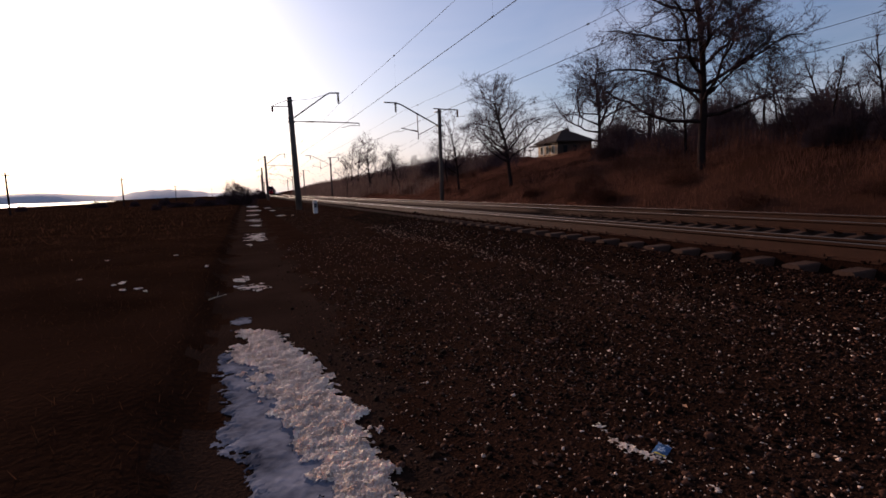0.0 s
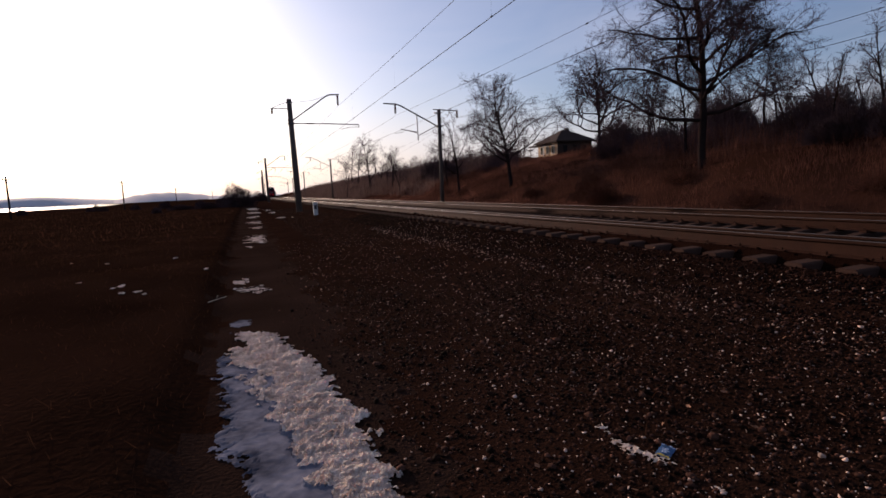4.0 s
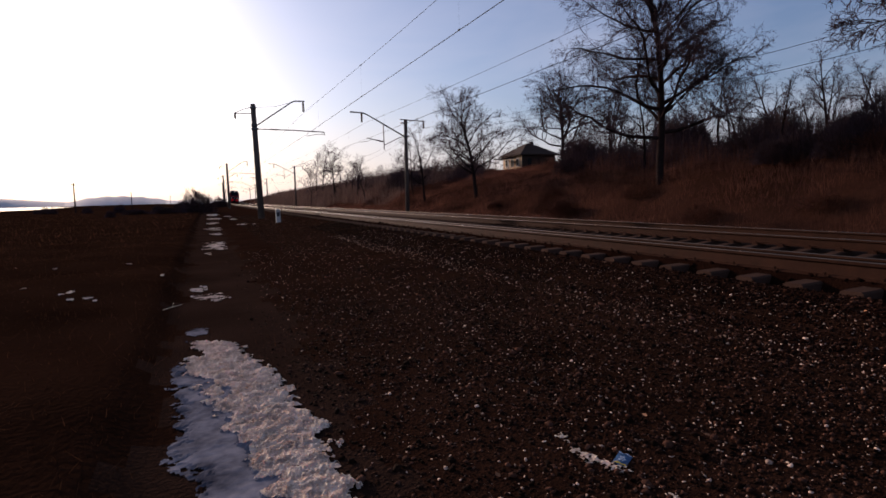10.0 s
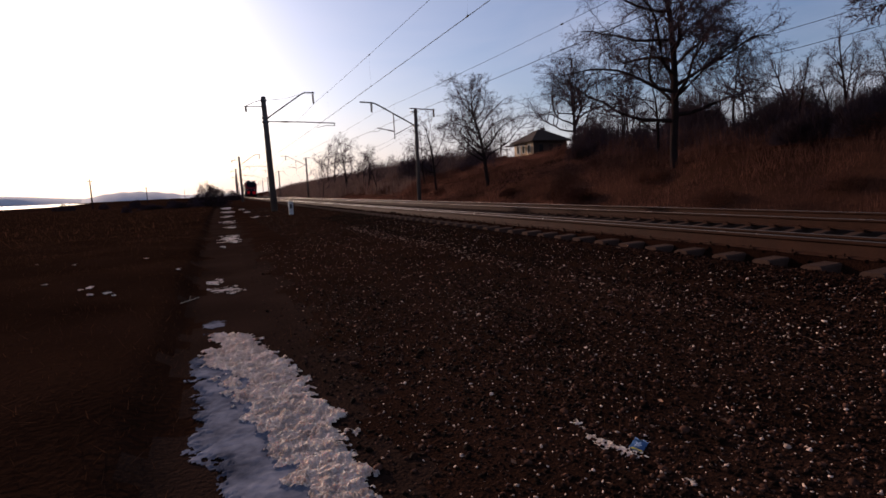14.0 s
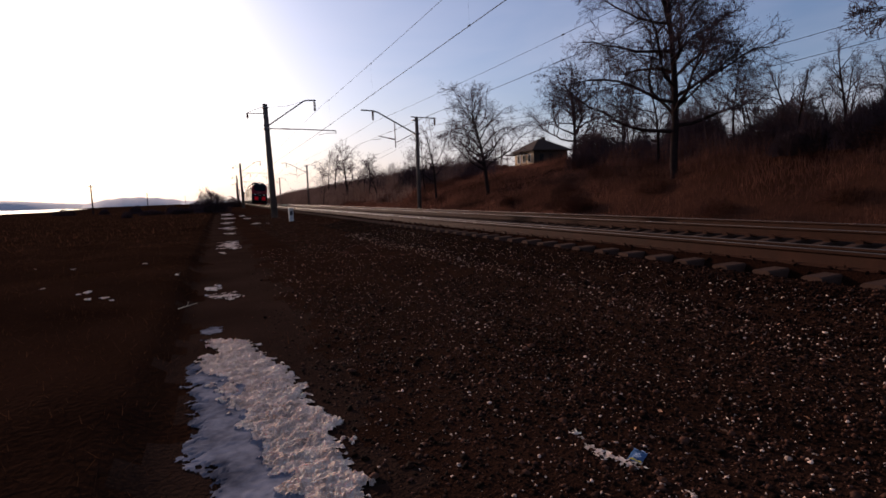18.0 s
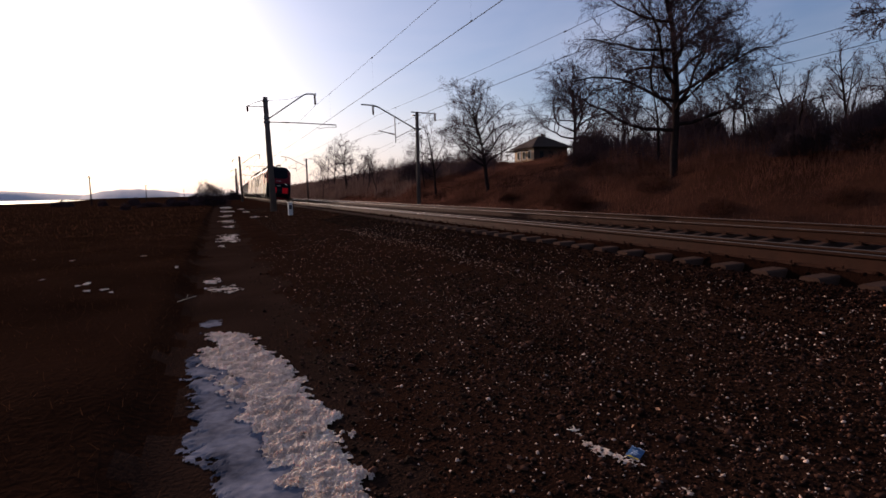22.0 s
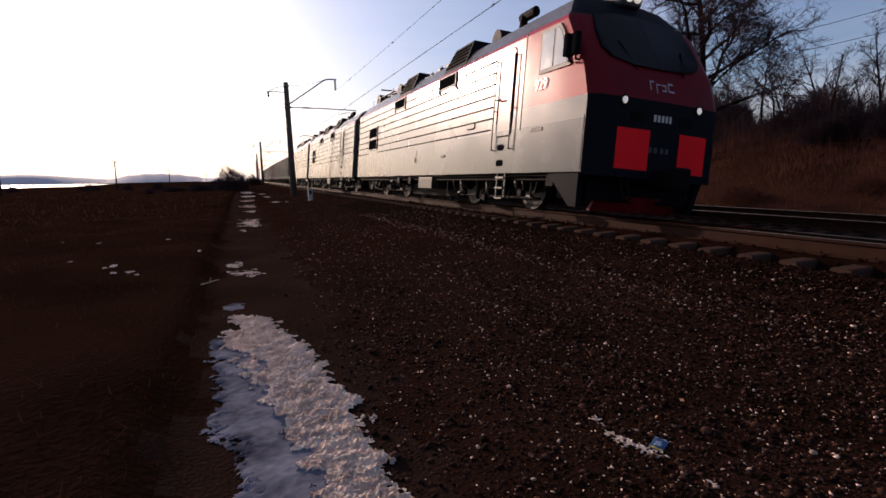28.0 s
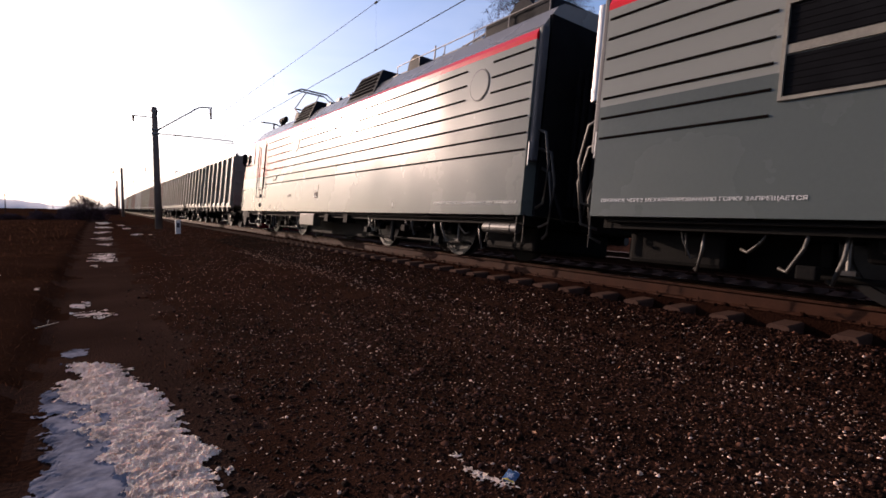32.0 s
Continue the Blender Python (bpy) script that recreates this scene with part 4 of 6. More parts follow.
        if louvers:
            # paired louvre window
            bm = bmesh.new()
            y0, y1 = sorted((Yc(13.1), Yc(14.32)))
            frame_quad(bm, y0, y1, 1.80, 2.58, *X2(-0.01, 0.035), 0.032)
            lf = part("louvre_window", bm, M_CREAM, top, "cream-framed twin louvre")
            bm = bmesh.new()
            box(bm, *X2(-0.01, 0.025), y0, y1, 2.16, 2.235)
            part("louvre_bar", bm, M_CREAM, lf, "cream middle bar")
            for w0, w1 in ((1.80, 2.15), (2.23, 2.58)):
                bm = bmesh.new()
                box(bm, *X2(-0.012, 0.004), y0, y1, w0, w1)
                for k in range(6):
                    ww = w0 + (k + 0.5) * (w1 - w0) / 6
                    box(bm, *X2(0.0, 0.010), y0, y1, ww - 0.004, ww + 0.004)
                part("louvre", bm, M_BLACK, lf)
            for a, b in ((5.5, 6.58), (9.68, 10.78)):
                y0, y1 = sorted((Yc(a), Yc(b)))
                bm = bmesh.new()
                frame_quad(bm, y0, y1, 2.92, 3.17, *X2(-0.01, 0.03), 0.024)
                for yy in (y0 - 0.02, y1 + 0.02):
                    box(bm, *X2(0.0, 0.04), yy - 0.02, yy + 0.02, 2.82, 3.2)
                uw = part("upper_window", bm, M_CREAM, top)
                bm = bmesh.new()
                box(bm, *X2(-0.012, 0.006), y0, y1, 2.92, 3.17)
                part("pane", bm, M_BLACK, uw)
        else:
            for s in (15.1, 10.15, 6.35):
                bm = bmesh.new()
                rod(bm, (xo(-0.01), Yc(s), 2.73), (xo(0.012), Yc(s), 2.73), 0.245, 0.24, seg=32)
                ph = part("porthole", bm, M_ROOFP, top)
                bm = bmesh.new()
                rod(bm, (xo(0.005), Yc(s), 2.73), (xo(0.018), Yc(s), 2.73), 0.222, seg=32)
                part("porthole_glass", bm, skin, ph, "blanked porthole in body colour")
        # small fittings
        o = -0.42 if kind == "mid" else 0.0
        for s_ in (4.18, 12.6):
            bm = bmesh.new()
            box(bm, *X2(-0.006, 0.006), Yc(s_) - 0.008, Yc(s_) + 0.008, 0.91, 0.99)
            box(bm, *X2(-0.006, 0.006), Yc(s_) - 0.03, Yc(s_) + 0.008, 0.90, 0.925)
            part("jacking_mark", bm, M_LETTER, top, "white jacking mark")
        bm = bmesh.new()
        box(bm, *X2(-0.01, 0.025), Yc(6.06 + o) - 0.13, Yc(6.06 + o) + 0.13, 1.21, 1.275, 0.01)
        part("lifting_bracket", bm, M_ROOFP, top)
        bm = bmesh.new()
        box(bm, *X2(-0.01, 0.008), Yc(8.33 + o) - 0.12, Yc(8.33 + o) + 0.12, 1.345, 1.48)
        part("notice", bm, M_CREAM, top, "pale notice plate")
        bm = bmesh.new()
        box(bm, *X2(-0.01, 0.008), Yc(8.33 + o) - 0.12, Yc(8.33 + o) + 0.12, 1.135, 1.285)
        nt = part("notice", bm, M_ROOF, top, "brown mark plate with pale bars")
        if sx < 0:
            mm = Matrix.Translation((-1.563, Yc(8.33 + o) + 0.115, 1.155)) @ Matrix(((0, 0, -1, 0), (-1, 0, 0, 0), (0, 1, 0, 0), (0, 0, 0, 1)))
            lettering("mark", "EAC", 0.15, mm, M_LETTER, top, "cream mark letters").data.transform(Matrix.Diagonal((0.72, 1, 1, 1)))
        bm = bmesh.new()
        y0, y1 = sorted((Yc(6.97 + o), Yc(8.11 + o)))
        box(bm, *X2(-0.32, -0.08), y0, y1, 0.42, 0.735, 0.02)
        part("battery_box", bm, M_BEIGE, top, "beige underfloor battery box")
        if kind == "tail":
            bm = bmesh.new()
            rod(bm, (xo(-0.15), Yc(15.4), 0.6), (xo(-0.15), Yc(16.15), 0.6), 0.075, seg=16)
            for q in (15.55, 16.0):
                rod(bm, (xo(-0.15), Yc(q) - 0.02, 0.6), (xo(-0.15), Yc(q) + 0.02, 0.6), 0.083, seg=16)
            part("air_reservoir", bm, M_PIPE, top)
        for s in (1.1, 9.0, 10.2):
            bm = bmesh.new()
            box(bm, *X2(-0.35, -0.08), Yc(s) - 0.12, Yc(s) + 0.12, 0.55, 0.77, 0.01)
            part("junction_box", bm, M_UNDER, top)
        bm = bmesh.new()
        rod(bm, (xo(-0.1), Yc(0.4), 0.74), (xo(-0.1), Yc(LEN - 0.2), 0.74), 0.02, seg=6)
        part("air_pipe", bm, M_UNDER, top)
        for s in (LEN + 0.03, LEN - 0.12) if kind != "mid" else (LEN + 0.03, -0.03):
            part("corner_rod", rods(((xo(-0.06), Yc(s), 0.42), (xo(-0.06), Yc(s), 0.80), 0.008), seg=6), M_WHEEL, top)
            part("corner_handrail", rods(((xo(-0.02), Yc(s), 1.45), (xo(-0.02), Yc(s), 1.75), 0.010), seg=6), M_CHROME, top)

    # inner ends: dark corner posts and gangway
    for s in ([LEN] if cab else [0.0, LEN]):
        d = 1 if s else -1
        for sx in (-1, 1):
            bm = bmesh.new()
            bx(bm, sx * 1.45 - 0.07, sx * 1.45 + 0.07, s, s + d * 0.10, 1.5, 3.30, 0.03)
            part("end_post", bm, M_ROOFP, top)
        bm = bmesh.new()
        bx(bm, -1.3, 1.3, s - 0.01 * d, s + d * 0.05, 0.8, 3.5)
        part("end_wall", bm, M_BLACK, top)
        bm = bmesh.new()
        for q in range(4):
            bx(bm, -0.62, 0.62, s + d * (0.05 + q * 0.13), s + d * (0.12 + q * 0.13), 0.95, 2.9, 0.03)
        part("gangway", bm, M_BLACK, top)
        bm = bmesh.new()
        bx(bm, -0.14, 0.14, s, s + d * 0.62, 0.62, 0.88, 0.04)
        part("coupler", bm, M_UNDER, top)
        bm = bmesh.new()
        rod(bm, (-1.38, Yc(s + d * 0.19), 2.15), (-1.38, Yc(s + d * 0.19), 3.28), 0.07, seg=14)
        rod(bm, (-1.38, Yc(s + d * 0.19), 2.25), (-1.38, Yc(s + d * 0.19), 2.29), 0.078, seg=14)
        if s == LEN and kind != "tail":
            part("end_cylinder", bm, M_CHROME, top, "silvery end cylinder")
        else:
            bm.free()
        pts = [(-1.15, Yc(s + d * 0.1), 1.6), (-1.2, Yc(s + d * 0.3), 1.1), (-1.1, Yc(s + d * 0.45), 0.7)]
        tube("jumper_cable", pts, 0.03, M_BLACK, top)
        for k, (w0, out, w1) in enumerate(((1.95, 0.34, 0.95), (1.70, 0.40, 0.70), (1.45, 0.28, 0.55))):
            x = -1.42 + 0.10 * k
            tube("jumper_cable", [(x, Yc(s + d * 0.02), w0), (x, Yc(s + d * out * 0.7), w0 - 0.08), (x, Yc(s + d * out), (w0 + w1) / 2), (x + 0.03, Yc(s + d * out * 0.8), w1), (x + 0.08, Yc(s + d * 0.1), w1 - 0.06)],
                 0.022, M_PIPE, top, label="dusty rubber cable")

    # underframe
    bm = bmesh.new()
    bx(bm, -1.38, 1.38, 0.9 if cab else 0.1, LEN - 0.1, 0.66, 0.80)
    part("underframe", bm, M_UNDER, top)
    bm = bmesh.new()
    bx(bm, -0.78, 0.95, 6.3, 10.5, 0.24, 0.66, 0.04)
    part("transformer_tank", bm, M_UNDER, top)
    # added dark boxes that close the view through below the body ends
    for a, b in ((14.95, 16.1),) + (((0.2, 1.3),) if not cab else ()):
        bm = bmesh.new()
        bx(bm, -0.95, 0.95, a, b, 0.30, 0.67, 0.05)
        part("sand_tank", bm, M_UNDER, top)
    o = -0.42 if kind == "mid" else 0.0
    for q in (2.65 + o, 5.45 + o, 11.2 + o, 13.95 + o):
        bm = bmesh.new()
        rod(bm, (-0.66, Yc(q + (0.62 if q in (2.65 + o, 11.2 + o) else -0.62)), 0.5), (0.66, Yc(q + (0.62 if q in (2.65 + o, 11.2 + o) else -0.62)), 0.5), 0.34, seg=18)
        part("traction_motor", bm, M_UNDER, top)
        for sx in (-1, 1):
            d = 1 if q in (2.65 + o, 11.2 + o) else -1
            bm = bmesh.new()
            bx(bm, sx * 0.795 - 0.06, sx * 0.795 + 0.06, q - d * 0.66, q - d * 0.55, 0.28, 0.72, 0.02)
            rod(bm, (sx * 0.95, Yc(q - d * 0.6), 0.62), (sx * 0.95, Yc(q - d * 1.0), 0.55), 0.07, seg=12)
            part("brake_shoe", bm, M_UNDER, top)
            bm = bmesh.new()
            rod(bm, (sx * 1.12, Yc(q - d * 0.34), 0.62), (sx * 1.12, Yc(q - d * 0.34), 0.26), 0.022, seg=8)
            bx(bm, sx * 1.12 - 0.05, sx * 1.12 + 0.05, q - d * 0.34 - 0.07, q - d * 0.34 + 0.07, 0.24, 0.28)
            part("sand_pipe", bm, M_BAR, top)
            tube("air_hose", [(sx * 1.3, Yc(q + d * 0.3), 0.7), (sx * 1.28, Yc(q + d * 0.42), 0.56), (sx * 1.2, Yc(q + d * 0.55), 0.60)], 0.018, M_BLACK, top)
    # added filler down the middle, keeps the bank from showing under the body
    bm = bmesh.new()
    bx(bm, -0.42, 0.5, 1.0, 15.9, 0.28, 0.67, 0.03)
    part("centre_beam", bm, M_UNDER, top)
    rnd = random.Random(12)
    for k in range(34):
        q = rnd.choice((rnd.uniform(1.4, 7.0), rnd.uniform(10.2, 15.6)))
        sx = -1 if k % 3 else 1
        x, hi, lo = sx * rnd.uniform(1.2, 1.38), rnd.uniform(0.66, 0.78), rnd.uniform(0.26, 0.52)
        run = rnd.uniform(-0.35, 0.35)
        tube("brake_pipe", [(x, Yc(q), hi), (x - sx * 0.02, Yc(q + run * 0.2), (hi + lo) / 2), (x - sx * 0.05, Yc(q + run * 0.7), lo), (x - sx * 0.08, Yc(q + run), lo + 0.03)], rnd.uniform(0.010, 0.020), M_PIPE, top, seg=6)
        if k % 4 == 0:
            bm = bmesh.new()
            bx(bm, x - 0.06, x + 0.06, q - 0.08, q + 0.08, lo - 0.05, lo + 0.07, 0.015)
            part("brake_valve", bm, M_UNDER, top)
    for c in (4.05 + o, 12.575 + o):
        b = bogie(top, Yc(c), 2.78, 0.52)
    for s in (2.65 + o, 5.45 + o, 11.2 + o, 13.95 + o):
        wheelset(top, Yc(s), 0.52)

    # roof equipment
    for a, b, hi in ((5.3, 6.8, 3.98), (9.5, 11.0, 3.98)):
        bm = bmesh.new()
        pts = ((1.40, a, 3.36), (1.40, b, 3.36), (1.08, b - 0.18, hi), (1.08, a + 0.18, hi))
        vs = [bm.verts.new((-x, Yc(q), w)) for x, q, w in pts] + [bm.verts.new((x, Yc(q), w)) for x, q, w in pts]
        for q in ((0, 1, 2, 3), (7, 6, 5, 4), (3, 2, 6, 7), (0, 3, 7, 4), (2, 1, 5, 6), (1, 0, 4, 5)):
            bm.faces.new([vs[i] for i in q])
        cw = part("roof_cowl", bm, M_DARKNAVY, top, "dark roof ventilation cowl")
        for sx in (-1, 1):
            bm = bmesh.new()
            for k in range(5):
                f = 0.18 + k * 0.16
                xx, ww = 1.40 - 0.32 * f, 3.36 + (hi - 3.36) * f
                box(bm, sx * xx - 0.03, sx * xx + 0.03, min(Yc(a + 0.1 + 0.18 * f), Yc(b - 0.1 - 0.18 * f)), max(Yc(a + 0.1 + 0.18 * f), Yc(b - 0.1 - 0.18 * f)), ww - 0.018, ww + 0.018)
            part("vent_slats", bm, M_BLACK, cw)
    for dims in ((-0.7, 0.7, 7.3, 9.1, 3.76, 3.93), (-0.6, 0.6, 11.6, 12.9, 3.76, 3.96)) + (((-0.95, 0.9, 14.4, 16.0, 3.70, 3.98),) if kind == "tail" else ()):
        bm = bmesh.new()
        bx(bm, *dims, 0.04)
        part("roof_box", bm, M_DARKNAVY, top)
    for s in (7.0, 8.2, 9.3, 11.2, 13.2, 14.2, 15.2):
        bm = bmesh.new()
        insulator(bm, (-0.55, Yc(s), 3.74), (-0.55, Yc(s), 3.96), 0.06)
        part("roof_insulator", bm, M_INSUL, top)
    tube("roof_busbar", [(-0.55, Yc(s), w) for s, w in ((7.0, 3.98), (8.2, 3.98), (9.3, 3.98), (11.2, 3.98), (13.2, 3.98), (14.2, 4.08), (15.2, 4.06), (16.0, 3.9))], 0.018, M_STEEL, top)
    for x in (-1.0, 1.0):
        part("roof_rod", rods(((x, Yc(12.9), 3.70), (x, Yc(12.9), 4.0), 0.018), seg=6), M_STEEL, top)
        bm = bmesh.new()
        for k in range(6):
            rod(bm, (x, Yc(11.4 + k * 0.92), 3.68), (x, Yc(11.4 + k * 0.92), 3.93), 0.011, seg=6)
        rod(bm, (x, Yc(11.38), 3.93), (x, Yc(16.02), 3.93), 0.012, seg=6)
        part("roof_rail", bm, M_STEEL, top)
    for s0, r, x0, x1 in ((12.1, 0.26, -1.0, -0.2), (15.3, 0.34, -0.95, 0.1), (4.5, 0.24, -0.95, -0.1)):
        bm = bmesh.new()
        n = 14
        for xx in (x0, x1):
            for k in range(n + 1):
                a = math.pi * k / n
                bm.verts.new((xx, Yc(s0 + r * math.cos(a)), 3.70 + r * 1.25 * math.sin(a)))
        bm.verts.ensure_lookup_table()
        V = bm.verts
        for k in range(n):
            bm.faces.new((V[k], V[k + 1], V[n + 2 + k], V[n + 1 + k]))
        bm.faces.new([V[k] for k in range(n + 1)])
        bm.faces.new([V[n + 1 + k] for k in range(n + 1)])
        part("roof_housing", bm, M_DARKNAVY, top, "rounded dark roof housing")
    rnd = random.Random(5)
    for s0 in (7.2, 7.9, 8.6, 9.1, 11.3, 12.9, 13.6, 14.2):
        bm = bmesh.new()
        q, h = s0 + rnd.uniform(-0.15, 0.15), rnd.uniform(0.05, 0.14)
        bx(bm, -1.0, -1.0 + rnd.uniform(0.12, 0.3), q, q + rnd.uniform(0.1, 0.35), 3.66, 3.70 + h, 0.015)
        rod(bm, (-0.9, Yc(q + 0.1), 3.70 + h - 0.02), (-0.9, Yc(q + 0.1), 3.76 + h), 0.02, seg=6)
        part("roof_fitting", bm, M_ROOFP, top)
    bm = bmesh.new()
    rod(bm, (-1.0, Yc(3.2), 3.70), (-1.0, Yc(3.2), 3.92), 0.10, 0.08, seg=14)
    rod(bm, (-0.95, Yc(2.8), 3.92), (-0.95, Yc(3.35), 3.92), 0.10, seg=14)
    part("horn_drum", bm, M_UNDER, top)
    # pantograph
    up = kind == "tail"
    if kind != "mid":
        s0 = 3.2 if up else 14.4
        base, kz, kk, hz = (3.95, 4.5, 0.62, 4.97) if up else (3.9, 4.02, 0.9, 4.12)
        pg = None
        bm = bmesh.new()
        for x in (-0.5, 0.5):
            rod(bm, (x, Yc(s0 - 0.7), base), (x, Yc(s0 + 0.7), base), 0.03, seg=8)
        for s in (s0 - 0.7, s0 + 0.7):
            rod(bm, (-0.55, Yc(s), base), (0.55, Yc(s), base), 0.03, seg=8)
        pg = part("pantograph_base", bm, M_STEEL, top)
        bm = bmesh.new()
        for x in (-0.4, 0.4):
            rod(bm, (x, Yc(s0 + 0.5), base), (x * 0.9, Yc(s0 - kk), kz), 0.028, seg=8)
            rod(bm, (x * 0.9, Yc(s0 - kk), kz), (x * 0.7, Yc(s0 + 0.25), hz - 0.06), 0.022, seg=8)
        rod(bm, (-0.36, Yc(s0 - kk), kz), (0.36, Yc(s0 - kk), kz), 0.025, seg=8)
        part("pantograph_arm", bm, M_STEEL, pg)
        bm = bmesh.new()
        for ds in (0.12, 0.42):
            bx(bm, -0.55, 0.55, s0 + ds - 0.03, s0 + ds + 0.03, hz - 0.02, hz + 0.02)
            for sx in (-1, 1):
                rod(bm, (sx * 0.55, Yc(s0 + ds), hz), (sx * 0.95, Yc(s0 + ds), hz - 0.2), 0.02, seg=8)
        part("collector_head", bm, M_STEEL, pg)

    # writing
    for sx in (-1,):
        if kind == "head":
            mm = Matrix.Translation((-1.562, Yc(1.72), 2.18)) @ Matrix(((0, 0, -1, 0), (-1, 0, 0, 0), (0, 1, 0, 0), (0, 0, 0, 1)))
            lettering("fleet_number", "929", 0.27, mm, M_LETTER, top, "white painted figures")
            bm = bmesh.new()
            for k in range(6):
                box(bm, -1.558, -1.549, Yc(1.75 - k * 0.07) - 0.025, Yc(1.75 - k * 0.07) + 0.025, 1.49, 1.55)
            part("small_mark", bm, M_CREAM, top)
        if kind == "mid":
            bm = bmesh.new()
            for k in range(6):
                box(bm, -1.558, -1.549, Yc(1.20 - k * 0.085) - 0.033, Yc(1.20 - k * 0.085) + 0.033, 1.60, 1.68)
            part("small_mark", bm, M_CREAM, top)
        if kind == "head":
            # emblem strokes high on the side
            for q0, q1, w0, w1 in EMBLEM:
                bm = bmesh.new()
                a = [(q0, w0), (q0 + 0.06, w0), (q1 + 0.06, w1), (q1, w1)]
                vs = [bm.verts.new((-1.557, Yc(q), w)) for q, w in a]
                vb = [bm.verts.new((-1.545, Yc(q), w)) for q, w in a]
                bm.faces.new(vs)
                for i in range(4):
                    bm.faces.new((vs[i], vs[(i + 1) % 4], vb[(i + 1) % 4], vb[i]))
                part("emblem_stroke", bm, M_REDLET, top, "faded red emblem stroke")
        if kind == "head":
            continue
        msg = "ПРОПУСК ЧЕРЕЗ МЕХАНИЗИРОВАННУЮ ГОРКУ ЗАПРЕЩАЕТСЯ"
        y_start = max(Yc(16.15), Yc(14.05)) if kind != "tail" else max(Yc(16.2), Yc(14.1))
        mm = Matrix.Translation((-1.556, y_start, 0.935)) @ Matrix(((0, 0, -1, 0), (-1, 0, 0, 0), (0, 1, 0, 0), (0, 0, 0, 1)))
        tx = lettering("notice_text", msg, 0.052, mm, M_LETTER, top, "small white warning line")
        span = max(v.co.x for v in tx.data.vertices)
        tx.data.transform(Matrix.Diagonal((2.1 / span, 1, 1, 1)))
    # the body sits a little inside the track's far side
    gear = ("bogie", "wheelset", "brake_shoe", "traction_motor", "sand_pipe")
    squeeze = Matrix.Translation((-0.25, 0, -DOWN)) @ Matrix.Diagonal((0.84, 1, TALL, 1))
    for c in top.children:
        if c.name.startswith(gear):
            continue
        if c.matrix_basis != Matrix.Identity(4):
            c.matrix_basis = Matrix.Translation((squeeze @ c.matrix_basis.translation - c.matrix_basis.translation)) @ c.matrix_basis
            continue
        c.data.transform(squeeze)
        for d in c.children:
            d.data.transform(squeeze)
    return top


WAG = 13.0


def wagon(paint, label):
    """An open-topped freight wagon with ribbed sides on two bogies."""
    top = empty("freight_wagon", pose(0, 0, 0), label, "freight wagon", "freight wagons")
    h = WAG / 2
    part("floor", boxes((-1.45, 1.45, -h, h, 0.98, 1.05)), paint, top)
    for sx in (-1, 1):
        part("side_wall", boxes((sx * 1.47 - 0.03, sx * 1.47 + 0.03, -h, h, 1.03, 3.05)), paint, top)
        part("top_rail", boxes((sx * 1.49 - 0.06, sx * 1.49 + 0.06, -h - 0.03, h + 0.03, 3.03, 3.14), bevel=0.015), paint, top)
        part("sole_bar", boxes((sx * 1.49 - 0.06, sx * 1.49 + 0.06, -h, h, 0.90, 1.08), bevel=0.015), paint, top)
        n = 13
        for i in range(n):
            y = -h + 0.1 + i * (WAG - 0.2) / (n - 1)
            part("stanchion", boxes((sx * 1.555 - 0.055, sx * 1.555 + 0.055, y - 0.07, y + 0.07, 0.96, 3.03), bevel=0.012), paint, top)
        part("corner_ladder", rods(*[((sx * 1.56, -h + 0.2, 1.1 + k * 0.32), (sx * 1.56, -h + 0.55, 1.1 + k * 0.32), 0.014) for k in range(4)], seg=6), M_LETTER, top)
        for k in range(12):
            part("hatch_latch", boxes((sx * 1.52 - 0.04, sx * 1.52 + 0.04, -h + 0.6 + k * 1.0, -h + 0.72 + k * 1.0, 0.72, 0.95)), paint, top)
    for e in (-1, 1):
        part("end_wall", boxes((-1.47, 1.47, e * h - 0.03, e * h + 0.03, 1.03, 3.08)), paint, top)
        for w in (1.5, 2.0, 2.5):
            part("end_rib", boxes((-1.5, 1.5, e * (h + 0.05) - 0.05, e * (h + 0.05) + 0.05, w - 0.05, w + 0.05)), paint, top)
        part("coupler", boxes((-0.12, 0.12, e * h, e * (h + 0.46), 0.62, 0.86), bevel=0.03), M_UNDER, top)
        bogie(top, e * 4.33, 1.85, 0.42, wagon=True)
        for d in (-1, 1):
            wheelset(top, e * 4.33 + d * 0.925, 0.42)
    part("centre_sill", boxes((-0.25, 0.25, -h, h, 0.65, 0.98)), M_UNDER, top)
    bm = bmesh.new()
    bmesh.ops.create_grid(bm, x_segments=10, y_segments=50, size=1.0)
    for v in bm.verts:
        v.co = Vector((v.co.x * 1.44, v.co.y * (h - 0.05), 2.6 + 0.25 * (1 - v.co.x ** 2) * (0.6 + 0.4 * math.sin(v.co.y * 19)) + random.uniform(-0.05, 0.05)))
    part("coal_load", bm, M_COAL, top, "heaped dark coal load")
    for c in top.children:
        if not c.name.startswith(("bogie", "wheelset")):
            c.data.transform(Matrix.Translation((0, 0, -0.10)))
    return top


TRAIN = []
for i, kind in enumerate(("head", "mid", "tail")):
    TRAIN.append((section(kind), 17.5 * i + HALF))
protos = [wagon(M_WAGON, "olive-brown ribbed open freight wagon loaded with coal"), wagon(M_WAGON_RED, "rust-brown ribbed open freight wagon"), wagon(M_WAGON_GREY, "pale grey ribbed open freight wagon")]
order = (0, 0, 1, 0, 2, 1, 0, 1, 2, 0, 1, 0, 0, 2, 1, 0)
used = set()
